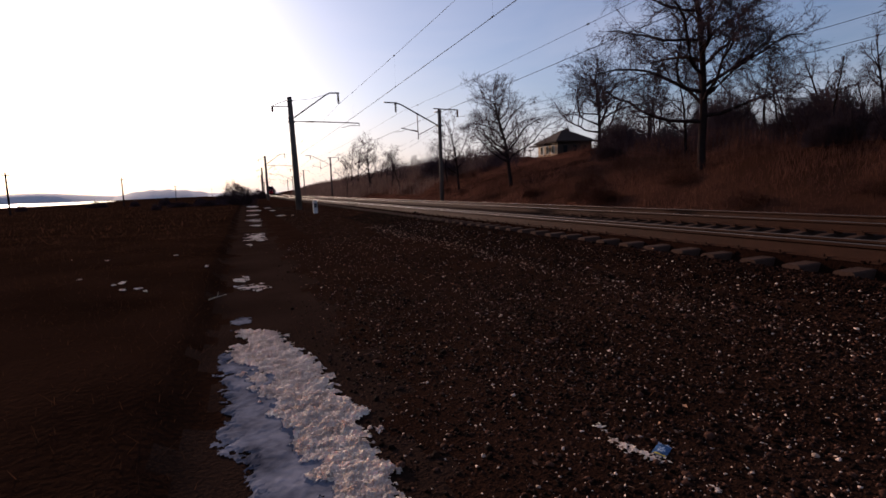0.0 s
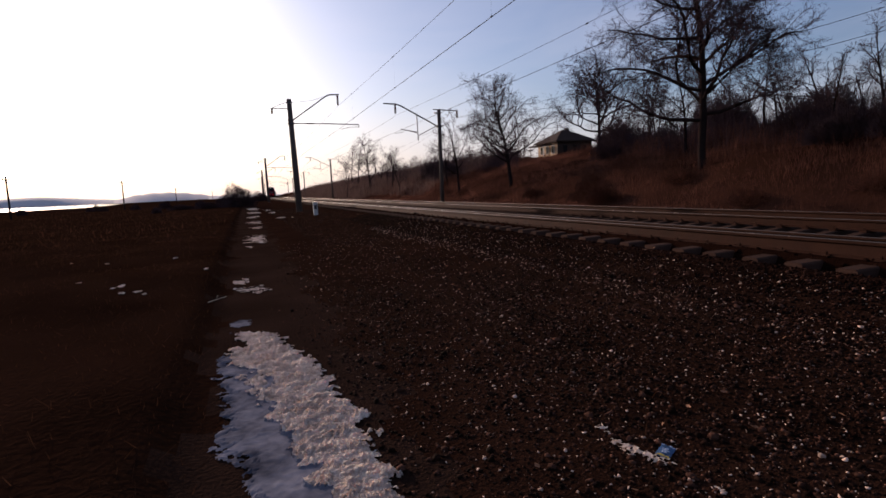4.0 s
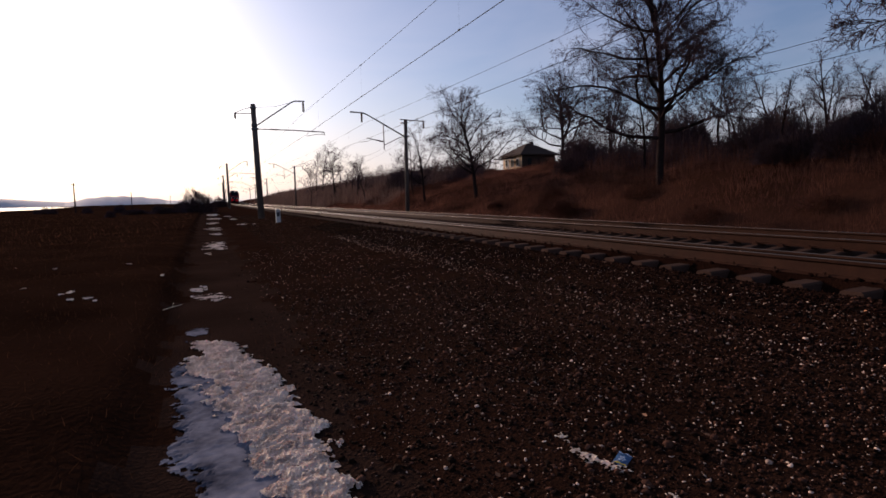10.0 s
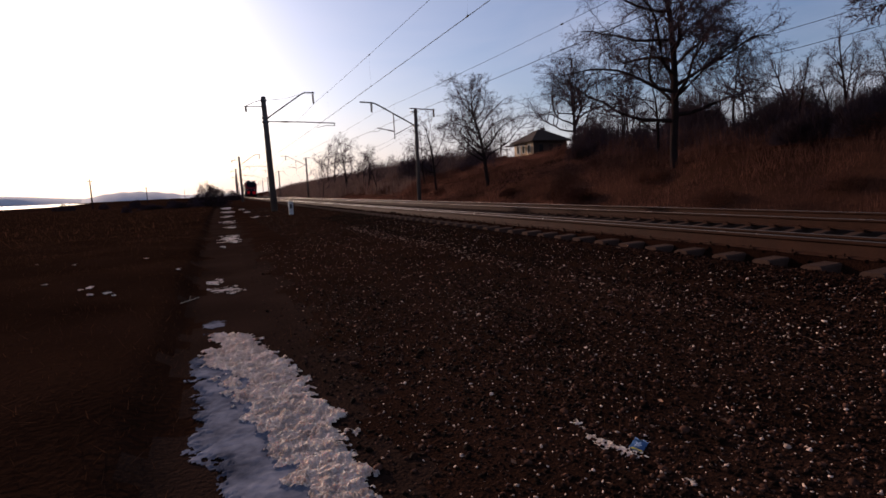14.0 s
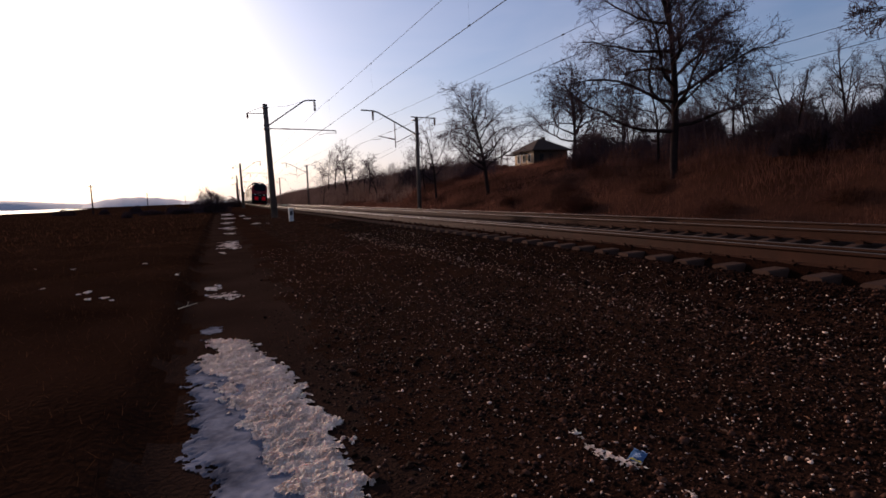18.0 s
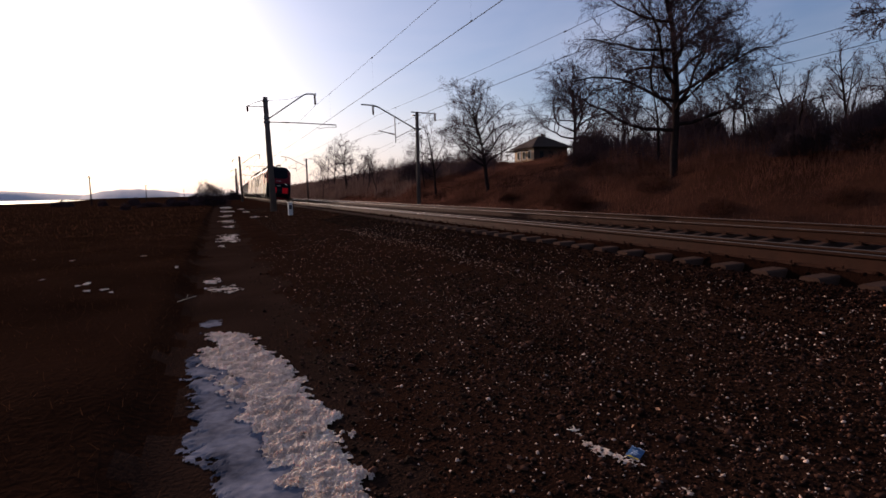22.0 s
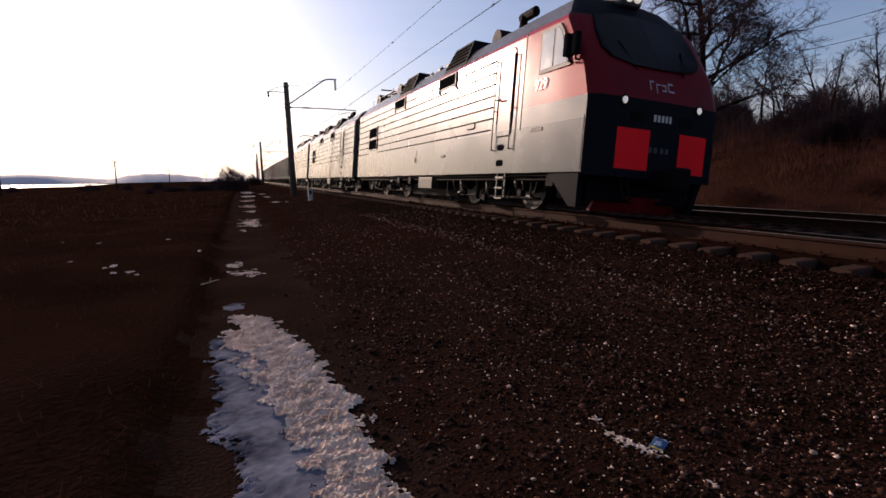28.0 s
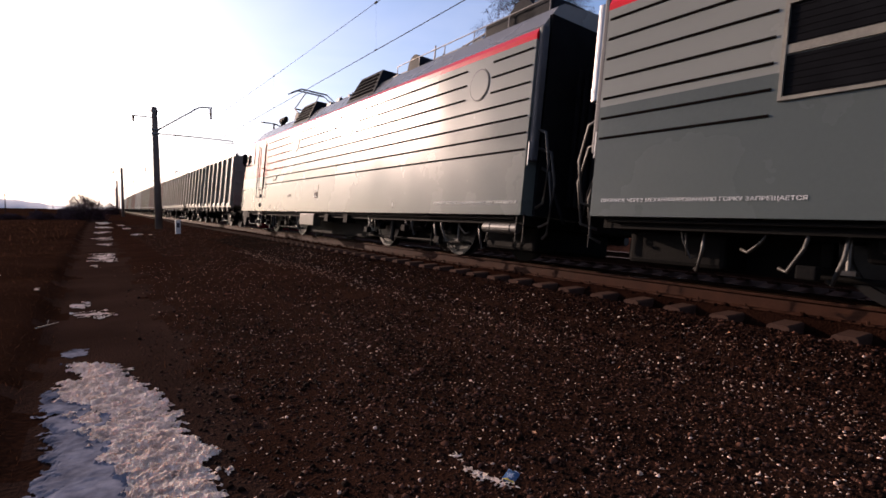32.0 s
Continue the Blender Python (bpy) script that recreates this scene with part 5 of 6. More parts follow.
for i, k in enumerate(order):
    w = protos[k] if k not in used else copy_thing(protos[k], pose(0, 0, 0))
    used.add(k)
    TRAIN.append((w, 52.55 + 13.92 * i + 0.46 + WAG / 2))


def motions():
    zc = HEAD1 - 0.795 * math.sin(radians(CANT))
    for n, (car, sc) in enumerate(TRAIN):
        rows = []
        for k in range(33):
            y = S0 - SPEED * (k - 28) + sc
            rows.append((float(k), pose(line_x(TRACK1, y), y, zc, 0, CANT, -math.degrees(math.atan(2 * y / 9800)) if abs(y) < 300 else -3.5)))
        walk(car, rows)
        if n < 7:
            for c in car.children:
                if c.name.startswith("wheelset"):
                    r, y = c.matrix_basis.translation.z, c.matrix_basis.translation.y
                    walk(c, [(q / 15, pose(0, y, r, math.degrees(SPEED * q / 15 / r))) for q in range(481)])


# ---- scattered pieces ----
rng = np.random.default_rng(7)


def raw_mesh(name, verts, tris, material, parent=None):
    """A triangle mesh straight from arrays."""
    me = bpy.data.meshes.new(name)
    n, k = len(verts), len(tris)
    me.vertices.add(n)
    me.vertices.foreach_set("co", np.asarray(verts, np.float32).reshape(-1))
    me.loops.add(k * 3)
    me.loops.foreach_set("vertex_index", np.asarray(tris, np.int32).reshape(-1))
    me.polygons.add(k)
    me.polygons.foreach_set("loop_start", np.arange(0, k * 3, 3, dtype=np.int32))
    me.update(calc_edges=True)
    me.materials.append(material)
    ob = new(name, me)
    ob.parent = parent
    return ob


def turns(n):
    q = rng.normal(size=(n, 4))
    q /= np.linalg.norm(q, axis=1)[:, None]
    w, x, y, z = q.T
    return np.stack([1 - 2 * (y * y + z * z), 2 * (x * y - z * w), 2 * (x * z + y * w), 2 * (x * y + z * w), 1 - 2 * (x * x + z * z), 2 * (y * z - x * w),
                     2 * (x * z - y * w), 2 * (y * z + x * w), 1 - 2 * (x * x + y * y)], -1).reshape(n, 3, 3)


def ico(fine):
    bm = bmesh.new()
    if fine:
        bmesh.ops.create_icosphere(bm, subdivisions=1, radius=1)
    else:
        for p in ((1, 0, 0), (-1, 0, 0), (0, 1, 0), (0, -1, 0), (0, 0, 1), (0, 0, -1)):
            bm.verts.new(p)
        bm.verts.ensure_lookup_table()
        for s in ((0, 2, 4), (2, 1, 4), (1, 3, 4), (3, 0, 4), (2, 0, 5), (1, 2, 5), (3, 1, 5), (0, 3, 5)):
            bm.faces.new([bm.verts[i] for i in s])
    v = np.array([p.co[:] for p in bm.verts])
    bm.verts.index_update()
    f = np.array([[p.index for p in q.verts] for q in bm.faces])
    bm.free()
    return v, f


def stones(name, x, y, size, material, fine, label, thin=0.55):
    n = len(x)
    bv, bf = ico(fine)
    v = np.repeat(bv[None], n, 0) * (1 + rng.uniform(-0.45, 0.45, (n, len(bv), 1)))
    v = v * (rng.uniform(thin, 1.0, (n, 1, 3)) * size[:, None, None])
    v = np.einsum("nij,nkj->nki", turns(n), v)
    v[:, :, 2] *= 0.7
    z = rough_z(x, y) + size * rng.uniform(-0.1, 0.35, n)
    v += np.stack([x, y, z], -1)[:, None, :]
    f = (bf[None] + (np.arange(n) * len(bv))[:, None, None]).reshape(-1, 3)
    ob = raw_mesh(name, v.reshape(-1, 3), f, material)
    return tagged(ob, label, "stones", kind="stuff")


def field(n, x0, x1, y0, y1, power=1.0):
    """Points over a stretch beside the line, denser towards y0."""
    y = y0 + (y1 - y0) * rng.random(n) ** power
    return x0 + (x1 - x0) * rng.random(n) + bend(y), y


# crushed stone between the path and the tracks
x, y = field(9000, 0.4, 5.2, -7, 0.8, 1.0)
stones("gravel", x, y, rng.gamma(4, 0.0036, len(x)) + 0.004, M_STONE, False, "loose crushed stone back along the track")
x, y = field(46000, 0.25, 5.0, 0.7, 12, 1.3)
keep = rng.random(len(x)) < np.interp(x, (0.25, 0.6, 1.15, 5.0), (0.03, 0.35, 1.0, 1.0)) * (0.55 + 0.45 * np.sin(x * 2.1 + np.sin(y * 0.8)) ** 2) * np.interp(y, (3.5, 6, 10), (1.0, 0.4, 0.15))
x, y = x[keep], y[keep]
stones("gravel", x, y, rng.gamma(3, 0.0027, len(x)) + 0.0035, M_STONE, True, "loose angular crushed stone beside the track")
x, y = field(11500, 0.6, 4.7, 0.8, 14, 1.7)
keep = rng.random(len(x)) < np.interp(x, (0.6, 1.1, 2.4, 3.4, 5.3), (0.15, 0.7, 0.85, 0.35, 0.3)) * np.interp(y, (4, 9), (1.0, 0.55))
stones("gravel", x[keep], y[keep], rng.gamma(3, 0.0017, keep.sum()) + 0.0026, M_GLINT, True, "chips painted pale as sun glints among the crushed stone", 0.14)
x, y = field(6000, 1.6, 5.0, 12, 45, 1.3)
stones("gravel", x, y, rng.gamma(5, 0.0032, len(x)) + 0.006, M_STONE, False, "loose angular crushed stone further along the track")
x, y = field(34000, 3.8, 5.2, -2, 22, 1.15)
stones("ballast", x, y, rng.gamma(4, 0.0027, len(x)) + 0.004, M_STONE_RUST, False, "rust-brown ballast on the shoulder of the track")
x, y = field(15000, 5.3, 13.2, -4, 45, 1.0)
stones("ballast", x, y, rng.gamma(5, 0.005, len(x)) + 0.010, M_STONE_RUST, False, "rust-brown ballast between the sleepers")
x, y = field(3000, 2.2, 5.0, 1.2, 9, 1.0)
stones("gravel", x, y, rng.gamma(4, 0.0022, len(x)) + 0.004, M_STONE_RUST, True, "reddish stones fallen from the track bed")

x, y = field(3200, 3.4, 4.75, 0, 16, 1.1)
stones("ballast", x, y, rng.gamma(3, 0.0021, len(x)) + 0.003, M_GLINT, True, "chips painted pale as sun glints on the ballast shoulder", 0.25)
x, y = field(34000, 0.2, 4.2, 0.7, 6.5, 1.3)
keep = rng.random(len(x)) < np.interp(x, (0.2, 0.7, 1.6), (0.15, 0.5, 1.0))
stones("gravel", x[keep], y[keep], rng.gamma(3, 0.0013, keep.sum()) + 0.002, M_STONE, False, "fine grit between the crushed stone")

# the nearest single stones
variants = []
for k in range(8):
    bv, bf = ico(True)
    v = bv * (1 + rng.uniform(-0.3, 0.3, (len(bv), 1))) * rng.uniform(0.6, 1.0, 3)
    me = bpy.data.meshes.new("stone")
    me.from_pydata(v.tolist(), [], bf.tolist())
    me.materials.append(M_STONE_ONE)
    variants.append(me)
for k in range(280):
    px, py = rng.uniform(0.75, 3.2), rng.uniform(1.0, 4.2)
    s = float(rng.uniform(0.006, 0.014))
    ob = new("stone", variants[k % 8])
    ob.parent = ground
    ob.matrix_basis = Matrix.LocRotScale((px, py, float(rough_z(np.array(px), np.array(py))) + s * 0.3), Euler(rng.uniform(0, 6, 3).tolist()), (s, s, s * 0.85))


def blades(name, x, y, height, width, lean, material, label, category, per=1, droop=0.0, base=None):
    """Thin upright blades or stems, each a two-piece tapering strip."""
    n = len(x)
    a = rng.uniform(0, 2 * math.pi, n)
    d = rng.uniform(0, 2 * math.pi, n)
    tilt = np.abs(rng.normal(0, lean, n))
    dx, dy = np.cos(d) * tilt, np.sin(d) * tilt
    z = rough_z(x, y) - 0.02 if base is None else base
    wx, wy = np.cos(a) * width / 2, np.sin(a) * width / 2
    h = height
    P = lambda k, s: np.stack([x + dx * h * k + wx * s, y + dy * h * k + wy * s, z + h * k * (1 - droop * k * tilt)], -1)
    V = np.stack([P(0, -1), P(0, 1), P(0.55, -0.8), P(0.55, 0.8), P(1.0, 0)], 1)
    f = np.array([(0, 1, 3), (0, 3, 2), (2, 3, 4)])
    F = (f[None] + (np.arange(n) * 5)[:, None, None]).reshape(-1, 3)
    ob = raw_mesh(name, V.reshape(-1, 3), F, material)
    return tagged(ob, label, category, kind="stuff")


def patchy(x, y, s, seed):
    return 0.5 + 0.5 * np.sin(x * s + seed + 1.7 * np.sin(y * s * 0.7 + seed)) * np.sin(y * s * 0.9 - seed + 1.3 * np.sin(x * s * 0.8))


# dry grass on the lake side
x, y = field(52000, -9, -0.3, 0.6, 22, 1.5)
k = rng.random(len(x)) < 0.25 + 0.75 * patchy(x, y, 1.1, 2.0)
x, y = x[k], y[k]
blades("dry_grass", x, y, rng.gamma(3, 0.011, len(x)) + 0.015, rng.uniform(0.003, 0.006, len(x)), 1.2, M_GRASS, "short matted brown winter grass beside the path", "grass")
x, y = field(30000, -26, -0.9, 11, 42, 1.1)
k = rng.random(len(x)) < 0.15 + 0.85 * patchy(x, y, 0.5, 4.0)
x, y = x[k], y[k]
blades("dry_grass", x, y, rng.gamma(3, 0.020, len(x)) + 0.02, rng.uniform(0.005, 0.011, len(x)), 0.8, M_GRASS, "taller tufts of dry grass across the field", "grass")
x, y = field(26000, -70, -0.8, 18, 130, 1.4)
blades("dry_grass", x, y, rng.gamma(3, 0.03, len(x)) + 0.03, rng.uniform(0.015, 0.05, len(x)), 0.8, M_GRASS, "brown winter grass over the flat field", "grass")
x, y = field(5000, 0.35, 4.8, 1.5, 30, 1.2)
k = patchy(x, y, 1.7, 0.4) > 0.6
blades("dry_grass", x[k], y[k], rng.gamma(4, 0.014, k.sum()) + 0.02, rng.uniform(0.003, 0.007, k.sum()), 0.8, M_GRASS, "sparse dead weeds among the stones", "grass")

# brush over the bank
x, y = field(130000, 13.6, 27, -6, 75, 1.0)
hh = rng.gamma(4, 0.062, len(x)) * (0.35 + 0.9 * patchy(x, y, 0.55, 1.0)) * np.interp(x - bend(y), (13.6, 15, 18), (0.35, 0.8, 1.3)) + 0.08
blades("dry_brush", x, y, hh, rng.uniform(0.006, 0.015, len(x)), 0.5, M_BRUSH, "reddish brown dead weeds and brush on the bank", "brush")
x, y = field(26000, 14, 30, 70, 240, 1.2)
blades("dry_brush", x, y, rng.gamma(4, 0.18, len(x)) + 0.2, rng.uniform(0.04, 0.10, len(x)), 0.7, M_SCRUB, "far bank brush with haze in its grey-brown", "brush")
x, y = field(80000, 20.5, 42, -8, 110, 1.0)
k = np.abs(np.degrees(np.arctan2(x, y)) - 33.0) > 4.2
x, y = x[k], y[k]
hh = (rng.gamma(6, 0.21, len(x)) + 0.3) * (0.45 + 0.75 * patchy(x, y, 0.35, 3.0))
blades("thicket", x, y, hh, rng.uniform(0.008, 0.018, len(x)), 0.3, M_TWIG, "dense bare thicket along the top of the bank", "thicket")

x, y = field(20000, 15.5, 27, 48, 150, 1.2)
blades("thicket", x, y, (rng.gamma(5, 0.16, len(x)) + 0.25) * (0.5 + 0.8 * patchy(x, y, 0.3, 5.0)), rng.uniform(0.02, 0.05, len(x)), 0.35, M_SCRUB, "bare scrub along the crest of the far bank", "thicket")


# ---- trees ----
def grow(seed, height, r0, spread, counts, limb_from=0.28, lean=(0, 0)):
    """Branch polylines of a bare tree: lists of (level, points, start radius, end radius)."""
    rnd = random.Random(seed)
    out = []

    def branch(p, d, length, r, lvl):
        n = (10, 8, 5, 2, 1)[min(lvl, 4)]
        pts, dirs = [p.copy()], []
        d = d.normalized()
        wob = (0.05, 0.19, 0.27, 0.28, 0.25)[min(lvl, 4)]
        for i in range(n):
            # limbs set out level, rise, and droop a little at their ends
            lift = ((0.03,) * 10, (0.02, 0.08, 0.12, 0.08, 0.0, -0.08, -0.13, -0.15), (0.08, 0.05, 0.0, -0.08, -0.1), (0.02, -0.04), (0.0,))[min(lvl, 4)][i]
            d = (d + Vector((rnd.gauss(0, wob), rnd.gauss(0, wob), rnd.gauss(0, wob * 0.8) + lift))).normalized()
            p = p + d * (length / n)
            pts.append(p.copy())
            dirs.append(d.copy())
        out.append((lvl, pts, r, r * (0.22 if lvl else 0.2)))
        if lvl >= len(counts):
            return
        c = counts[lvl]
        t0 = limb_from if lvl == 0 else 0.25
        for k in range(c):
            t = min(t0 + (1 - t0) * (k + rnd.random()) / c, 0.985)
            i = min(int(t * n), n - 1)
            q = pts[i].lerp(pts[i + 1], t * n - i)
            axis_ = dirs[i].orthogonal().normalized()
            axis_.rotate(Matrix.Rotation(rnd.random() * 6.283 if lvl else k * 2.4 + rnd.random(), 3, dirs[i]))
            ang = radians(rnd.uniform(55, 88) * (1.1 - 0.65 * t) if lvl == 0 else rnd.uniform(28, 66))
            nd = dirs[i].copy()
            nd.rotate(Matrix.Rotation(ang, 3, axis_))
            if lvl == 0:
                nl = spread * (1.0 - 0.6 * max(0, t - limb_from)) * rnd.uniform(0.7, 1.15)
            else:
                nl = length * rnd.uniform(0.32, 0.6) * (1.15 - 0.55 * t)
            nr = max(0.0065, r * (1 - 0.72 * t) * (0.60 if lvl == 0 else 0.60))
            branch(q, nd, nl, nr, lvl + 1)

    branch(Vector((0, 0, -0.3)), Vector((lean[0], lean[1], 1)), height + 0.3, r0, 0)
    return out


def tubes_mesh(name, lines, sides, material, parent, thick=1.0):
    V, F = [], []
    for lvl, pts, ra, rb in lines:
        n = len(pts)
        b0 = len(V)
        for i, p in enumerate(pts):
            d = (pts[min(i + 1, n - 1)] - pts[max(i - 1, 0)]).normalized()
            u = d.orthogonal().normalized()
            v = d.cross(u)
            r = (ra + (rb - ra) * i / (n - 1)) * thick
            for k in range(sides):
                a = 6.2832 * k / sides
                V.append(p + (u * math.cos(a) + v * math.sin(a)) * r)
        for i in range(n - 1):
            for k in range(sides):
                k2 = (k + 1) % sides
                a, b, c, e = b0 + i * sides + k, b0 + i * sides + k2, b0 + (i + 1) * sides + k2, b0 + (i + 1) * sides + k
                F += [(a, b, c), (a, c, e)]
    return raw_mesh(name, np.array([p[:] for p in V]), np.array(F), material, parent)


def tree(seed, height, r0, spread, counts, label, group="", twig=1.0, limb_from=0.28, lean=(0, 0)):
    t = empty("tree", pose(0, 0, 0), label, "tree", group)
    lines = grow(seed, height, r0, spread, counts, limb_from, lean)
    tubes_mesh("trunk", [q for q in lines if q[0] == 0], 9, M_BARK, t)
    lim = [q for q in lines if q[0] == 1]
    for q in lim:
        tubes_mesh("limb", [q], 6, M_BARK, t)
    tw = tubes_mesh("crown", [q for q in lines if q[0] >= 2], 3, M_TWIG, t, twig * 0.85)
    tw["kind"] = "stuff"
    return t


def stand(t, x, y, turn=0, scale=1.0):
    t.matrix_basis = Matrix.LocRotScale((x, y, float(rough_z(np.array(x), np.array(y))) - 0.05), Euler((0, 0, radians(turn))), scale if isinstance(scale, tuple) else (scale, scale, scale))
    return t


def again(t, x, y, turn, scale):
    t.matrix_basis = Matrix.LocRotScale(t.matrix_basis.translation, t.matrix_basis.to_euler(), t.scale)
    c = copy_thing(t, pose(0, 0, 0))
    return stand(c, x, y, turn, scale)


stand(tree(11, 12.4, 0.165, 4.7, (44, 16, 11, 7), "tall bare spreading tree with a thick trunk on the bank", twig=1.1, limb_from=0.15), 18.0, 17.1, 40)
stand(tree(24, 10.5, 0.10, 3.0, (64, 18, 13, 5), "tall bare tree with drooping outer branches on the bank", twig=2.0, limb_from=0.42), 16.4, 5.5, 60)
stand(tree(5, 5.6, 0.15, 4.0, (26, 12, 8, 5), "medium bare tree with a rounded crown beside the line", twig=1.15, limb_from=0.3), 17.0, 32.0, 0)
stand(tree(8, 7.6, 0.24, 6.6, (26, 10, 7, 5), "bare round-crowned tree behind the house on the bank", twig=1.6, limb_from=0.3), 36.0, 47.6, 0)
small = [tree(31, 5.2, 0.11, 2.8, (11, 7, 6, 3), "slender bare tree in the wood on the bank", "trees of the wood", twig=1.5, limb_from=0.3),
         tree(32, 5.8, 0.10, 2.3, (12, 7, 5, 3), "narrow bare tree in the wood on the bank", "trees of the wood", twig=1.5, limb_from=0.4),
         tree(33, 4.6, 0.10, 2.9, (11, 8, 6, 3), "low wide bare tree in the wood on the bank", "trees of the wood", twig=1.5, limb_from=0.25)]
spots = [(17.3, 75, 1.25), (18.7, 80, 1.2), (19.4, 70, 1.0), (19.2, 92, 1.2), (20.5, 104, 1.3), (22, 118, 1.3), (13.8 + 2.5, 39.5, 0.95), (17.5, 45, 0.75), (16.8, 58, 0.8), (17.5, 64, 0.75), (18.5, 70, 0.7), (19.5, 78, 0.75), (15.6, 84, 0.8), (22, 40, 0.8), (26, 46, 0.9), (28, 58, 0.9), (24, 27, 0.8), (21.5, 21.5, 0.8)]
for i in range(40):
    yy = rng.uniform(6, 95)
    spots.append((rng.uniform(27, 44), yy, rng.uniform(0.55, 0.85)))
for i in range(34):
    yy = rng.uniform(8, 34)
    spots.append((rng.uniform(26, 40), yy, rng.uniform(0.5, 0.8)))
for i in range(6):
    spots.append((rng.uniform(25, 33), rng.uniform(8, 20), rng.uniform(0.45, 0.65)))
def shades_house(px, py):
    if py < 54 and abs(math.degrees(math.atan2(px, py)) - 33.0) < 5.6 and px > 18:
        return True
    k = (px - 36.6) * -0.317 + (py - 55.2) * 0.948
    return -6 < k < 26 and abs((px - 36.6) * 0.948 + (py - 55.2) * 0.317) < 4.5


spots = [q for q in spots if not shades_house(q[0], q[1])]
for i, (sx, sy, sc) in enumerate(spots):
    b = small[i % 3]
    if i < 3:
        stand(b, sx, sy, rng.uniform(0, 360), sc)
    else:
        again(b, sx + float(bend(np.array(sy))) * (1 if i > 13 else 0), sy, float(rng.uniform(0, 360)), float(sc))


def bush(seed, h, w, label, twigs=M_TWIG, stalks=16, thick=1.6, count=2400):
    t = empty("bush", pose(0, 0, 0), label, "bush", "bushes by the track")
    rnd = random.Random(seed)
    stems, tw = [], []
    for k in range(stalks):
        a, l = rnd.random() * 6.283, rnd.uniform(0.6, 0.85)
        d = Vector((math.cos(a) * w * rnd.uniform(0.1, 1), math.sin(a) * w * rnd.uniform(0.1, 1), h)).normalized()
        pts = [Vector((math.cos(a) * 0.2 * w, math.sin(a) * 0.2 * w, -0.1))]
        for i in range(4):
            d = (d + Vector((rnd.gauss(0, 0.15), rnd.gauss(0, 0.15), rnd.gauss(0, 0.05)))).normalized()
            pts.append(pts[-1] + d * h * l / 4)
        stems.append((0, pts, 0.008 * h, 0.004))
    for i in range(count):
        u = Vector((rnd.gauss(0, 1), rnd.gauss(0, 1), abs(rnd.gauss(0, 0.9)))).normalized()
        swell = 0.85 + 0.15 * math.sin(u.x * 5 + seed) * math.cos(u.y * 4)
        q = Vector((u.x * w * 0.85, u.y * w * 0.85, u.z * h * 0.8)) * (rnd.random() ** 0.35 * swell)
        e = (u + Vector((rnd.gauss(0, 0.5), rnd.gauss(0, 0.5), rnd.gauss(0.3, 0.4)))).normalized() * h * rnd.uniform(0.06, 0.17)
        tw.append((1, [q, q + e], 0.012, 0.004))
    for q in stems:
        tubes_mesh("stem", [q], 4, M_BARK, t)
    c = tubes_mesh("crown", tw, 3, twigs, t, thick)
    c["kind"] = "stuff"
    return t


B1 = bush(3, 3.3, 2.2, "dense dark leafless bush beside the path")
stand(B1, -0.4, 62, 0, (1.05, 1.05, 1.0))
for sx, sy, sc in ((-3.6, 64, (0.8, 0.8, 0.3)), (-6.5, 67, (0.8, 0.8, 0.25)), (-2.2, 70, 0.5), (0.6, 72, 0.5), (-5, 76, 0.4), (-10, 84, 0.5), (-22, 105, 0.45), (-24.5, 112, 0.5), (-27, 118, 0.4), (-16, 98, 0.45), (-35, 110, 0.5), (-8, 60, 0.3), (3.6, 120, 0.9), (19.5, 50, 0.8), (20, 55, 0.9), (25, 31, 0.9), (27, 24, 1.0), (23.5, 17, 0.7), (27, 18, 0.8), (29, 11, 0.8), (21, 27, 0.6)):
    again(B1, sx, sy, float(rng.uniform(0, 360)), sc)
for k in range(22):
    sy = rng.uniform(3, 62)
    sx = rng.uniform(22.5, 33)
    if not shades_house(sx, sy):
        again(B1, float(sx), float(sy), float(rng.uniform(0, 360)), float(rng.uniform(0.45, 0.8)))

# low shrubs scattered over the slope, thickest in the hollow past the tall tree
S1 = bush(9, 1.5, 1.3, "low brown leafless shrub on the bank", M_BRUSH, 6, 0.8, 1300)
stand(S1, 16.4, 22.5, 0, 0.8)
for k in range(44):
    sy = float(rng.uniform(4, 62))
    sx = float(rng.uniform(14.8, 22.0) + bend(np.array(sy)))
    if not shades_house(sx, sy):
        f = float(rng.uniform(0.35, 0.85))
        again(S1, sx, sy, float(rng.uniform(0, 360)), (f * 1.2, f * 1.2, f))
for k in range(9):
    again(B1, float(rng.uniform(18.0, 21.5)), float(rng.uniform(10.5, 15.0)), float(rng.uniform(0, 360)), float(rng.uniform(0.3, 0.5)))


# ---- snow ----
def cloud(x, y, scale, seed):
    """Smooth random lattice values between -1 and 1."""
    tab = np.random.default_rng(seed).uniform(-1, 1, (256, 256))
    u, v = x * scale + 1000.3, y * scale + 1000.7
    i, j = np.floor(u).astype(int), np.floor(v).astype(int)
    a, b = u - i, v - j
    a, b = a * a * (3 - 2 * a), b * b * (3 - 2 * b)
    g = lambda p, q: tab[p % 256, q % 256]
    return (g(i, j) * (1 - a) + g(i + 1, j) * a) * (1 - b) + (g(i, j + 1) * (1 - a) + g(i + 1, j + 1) * a) * b


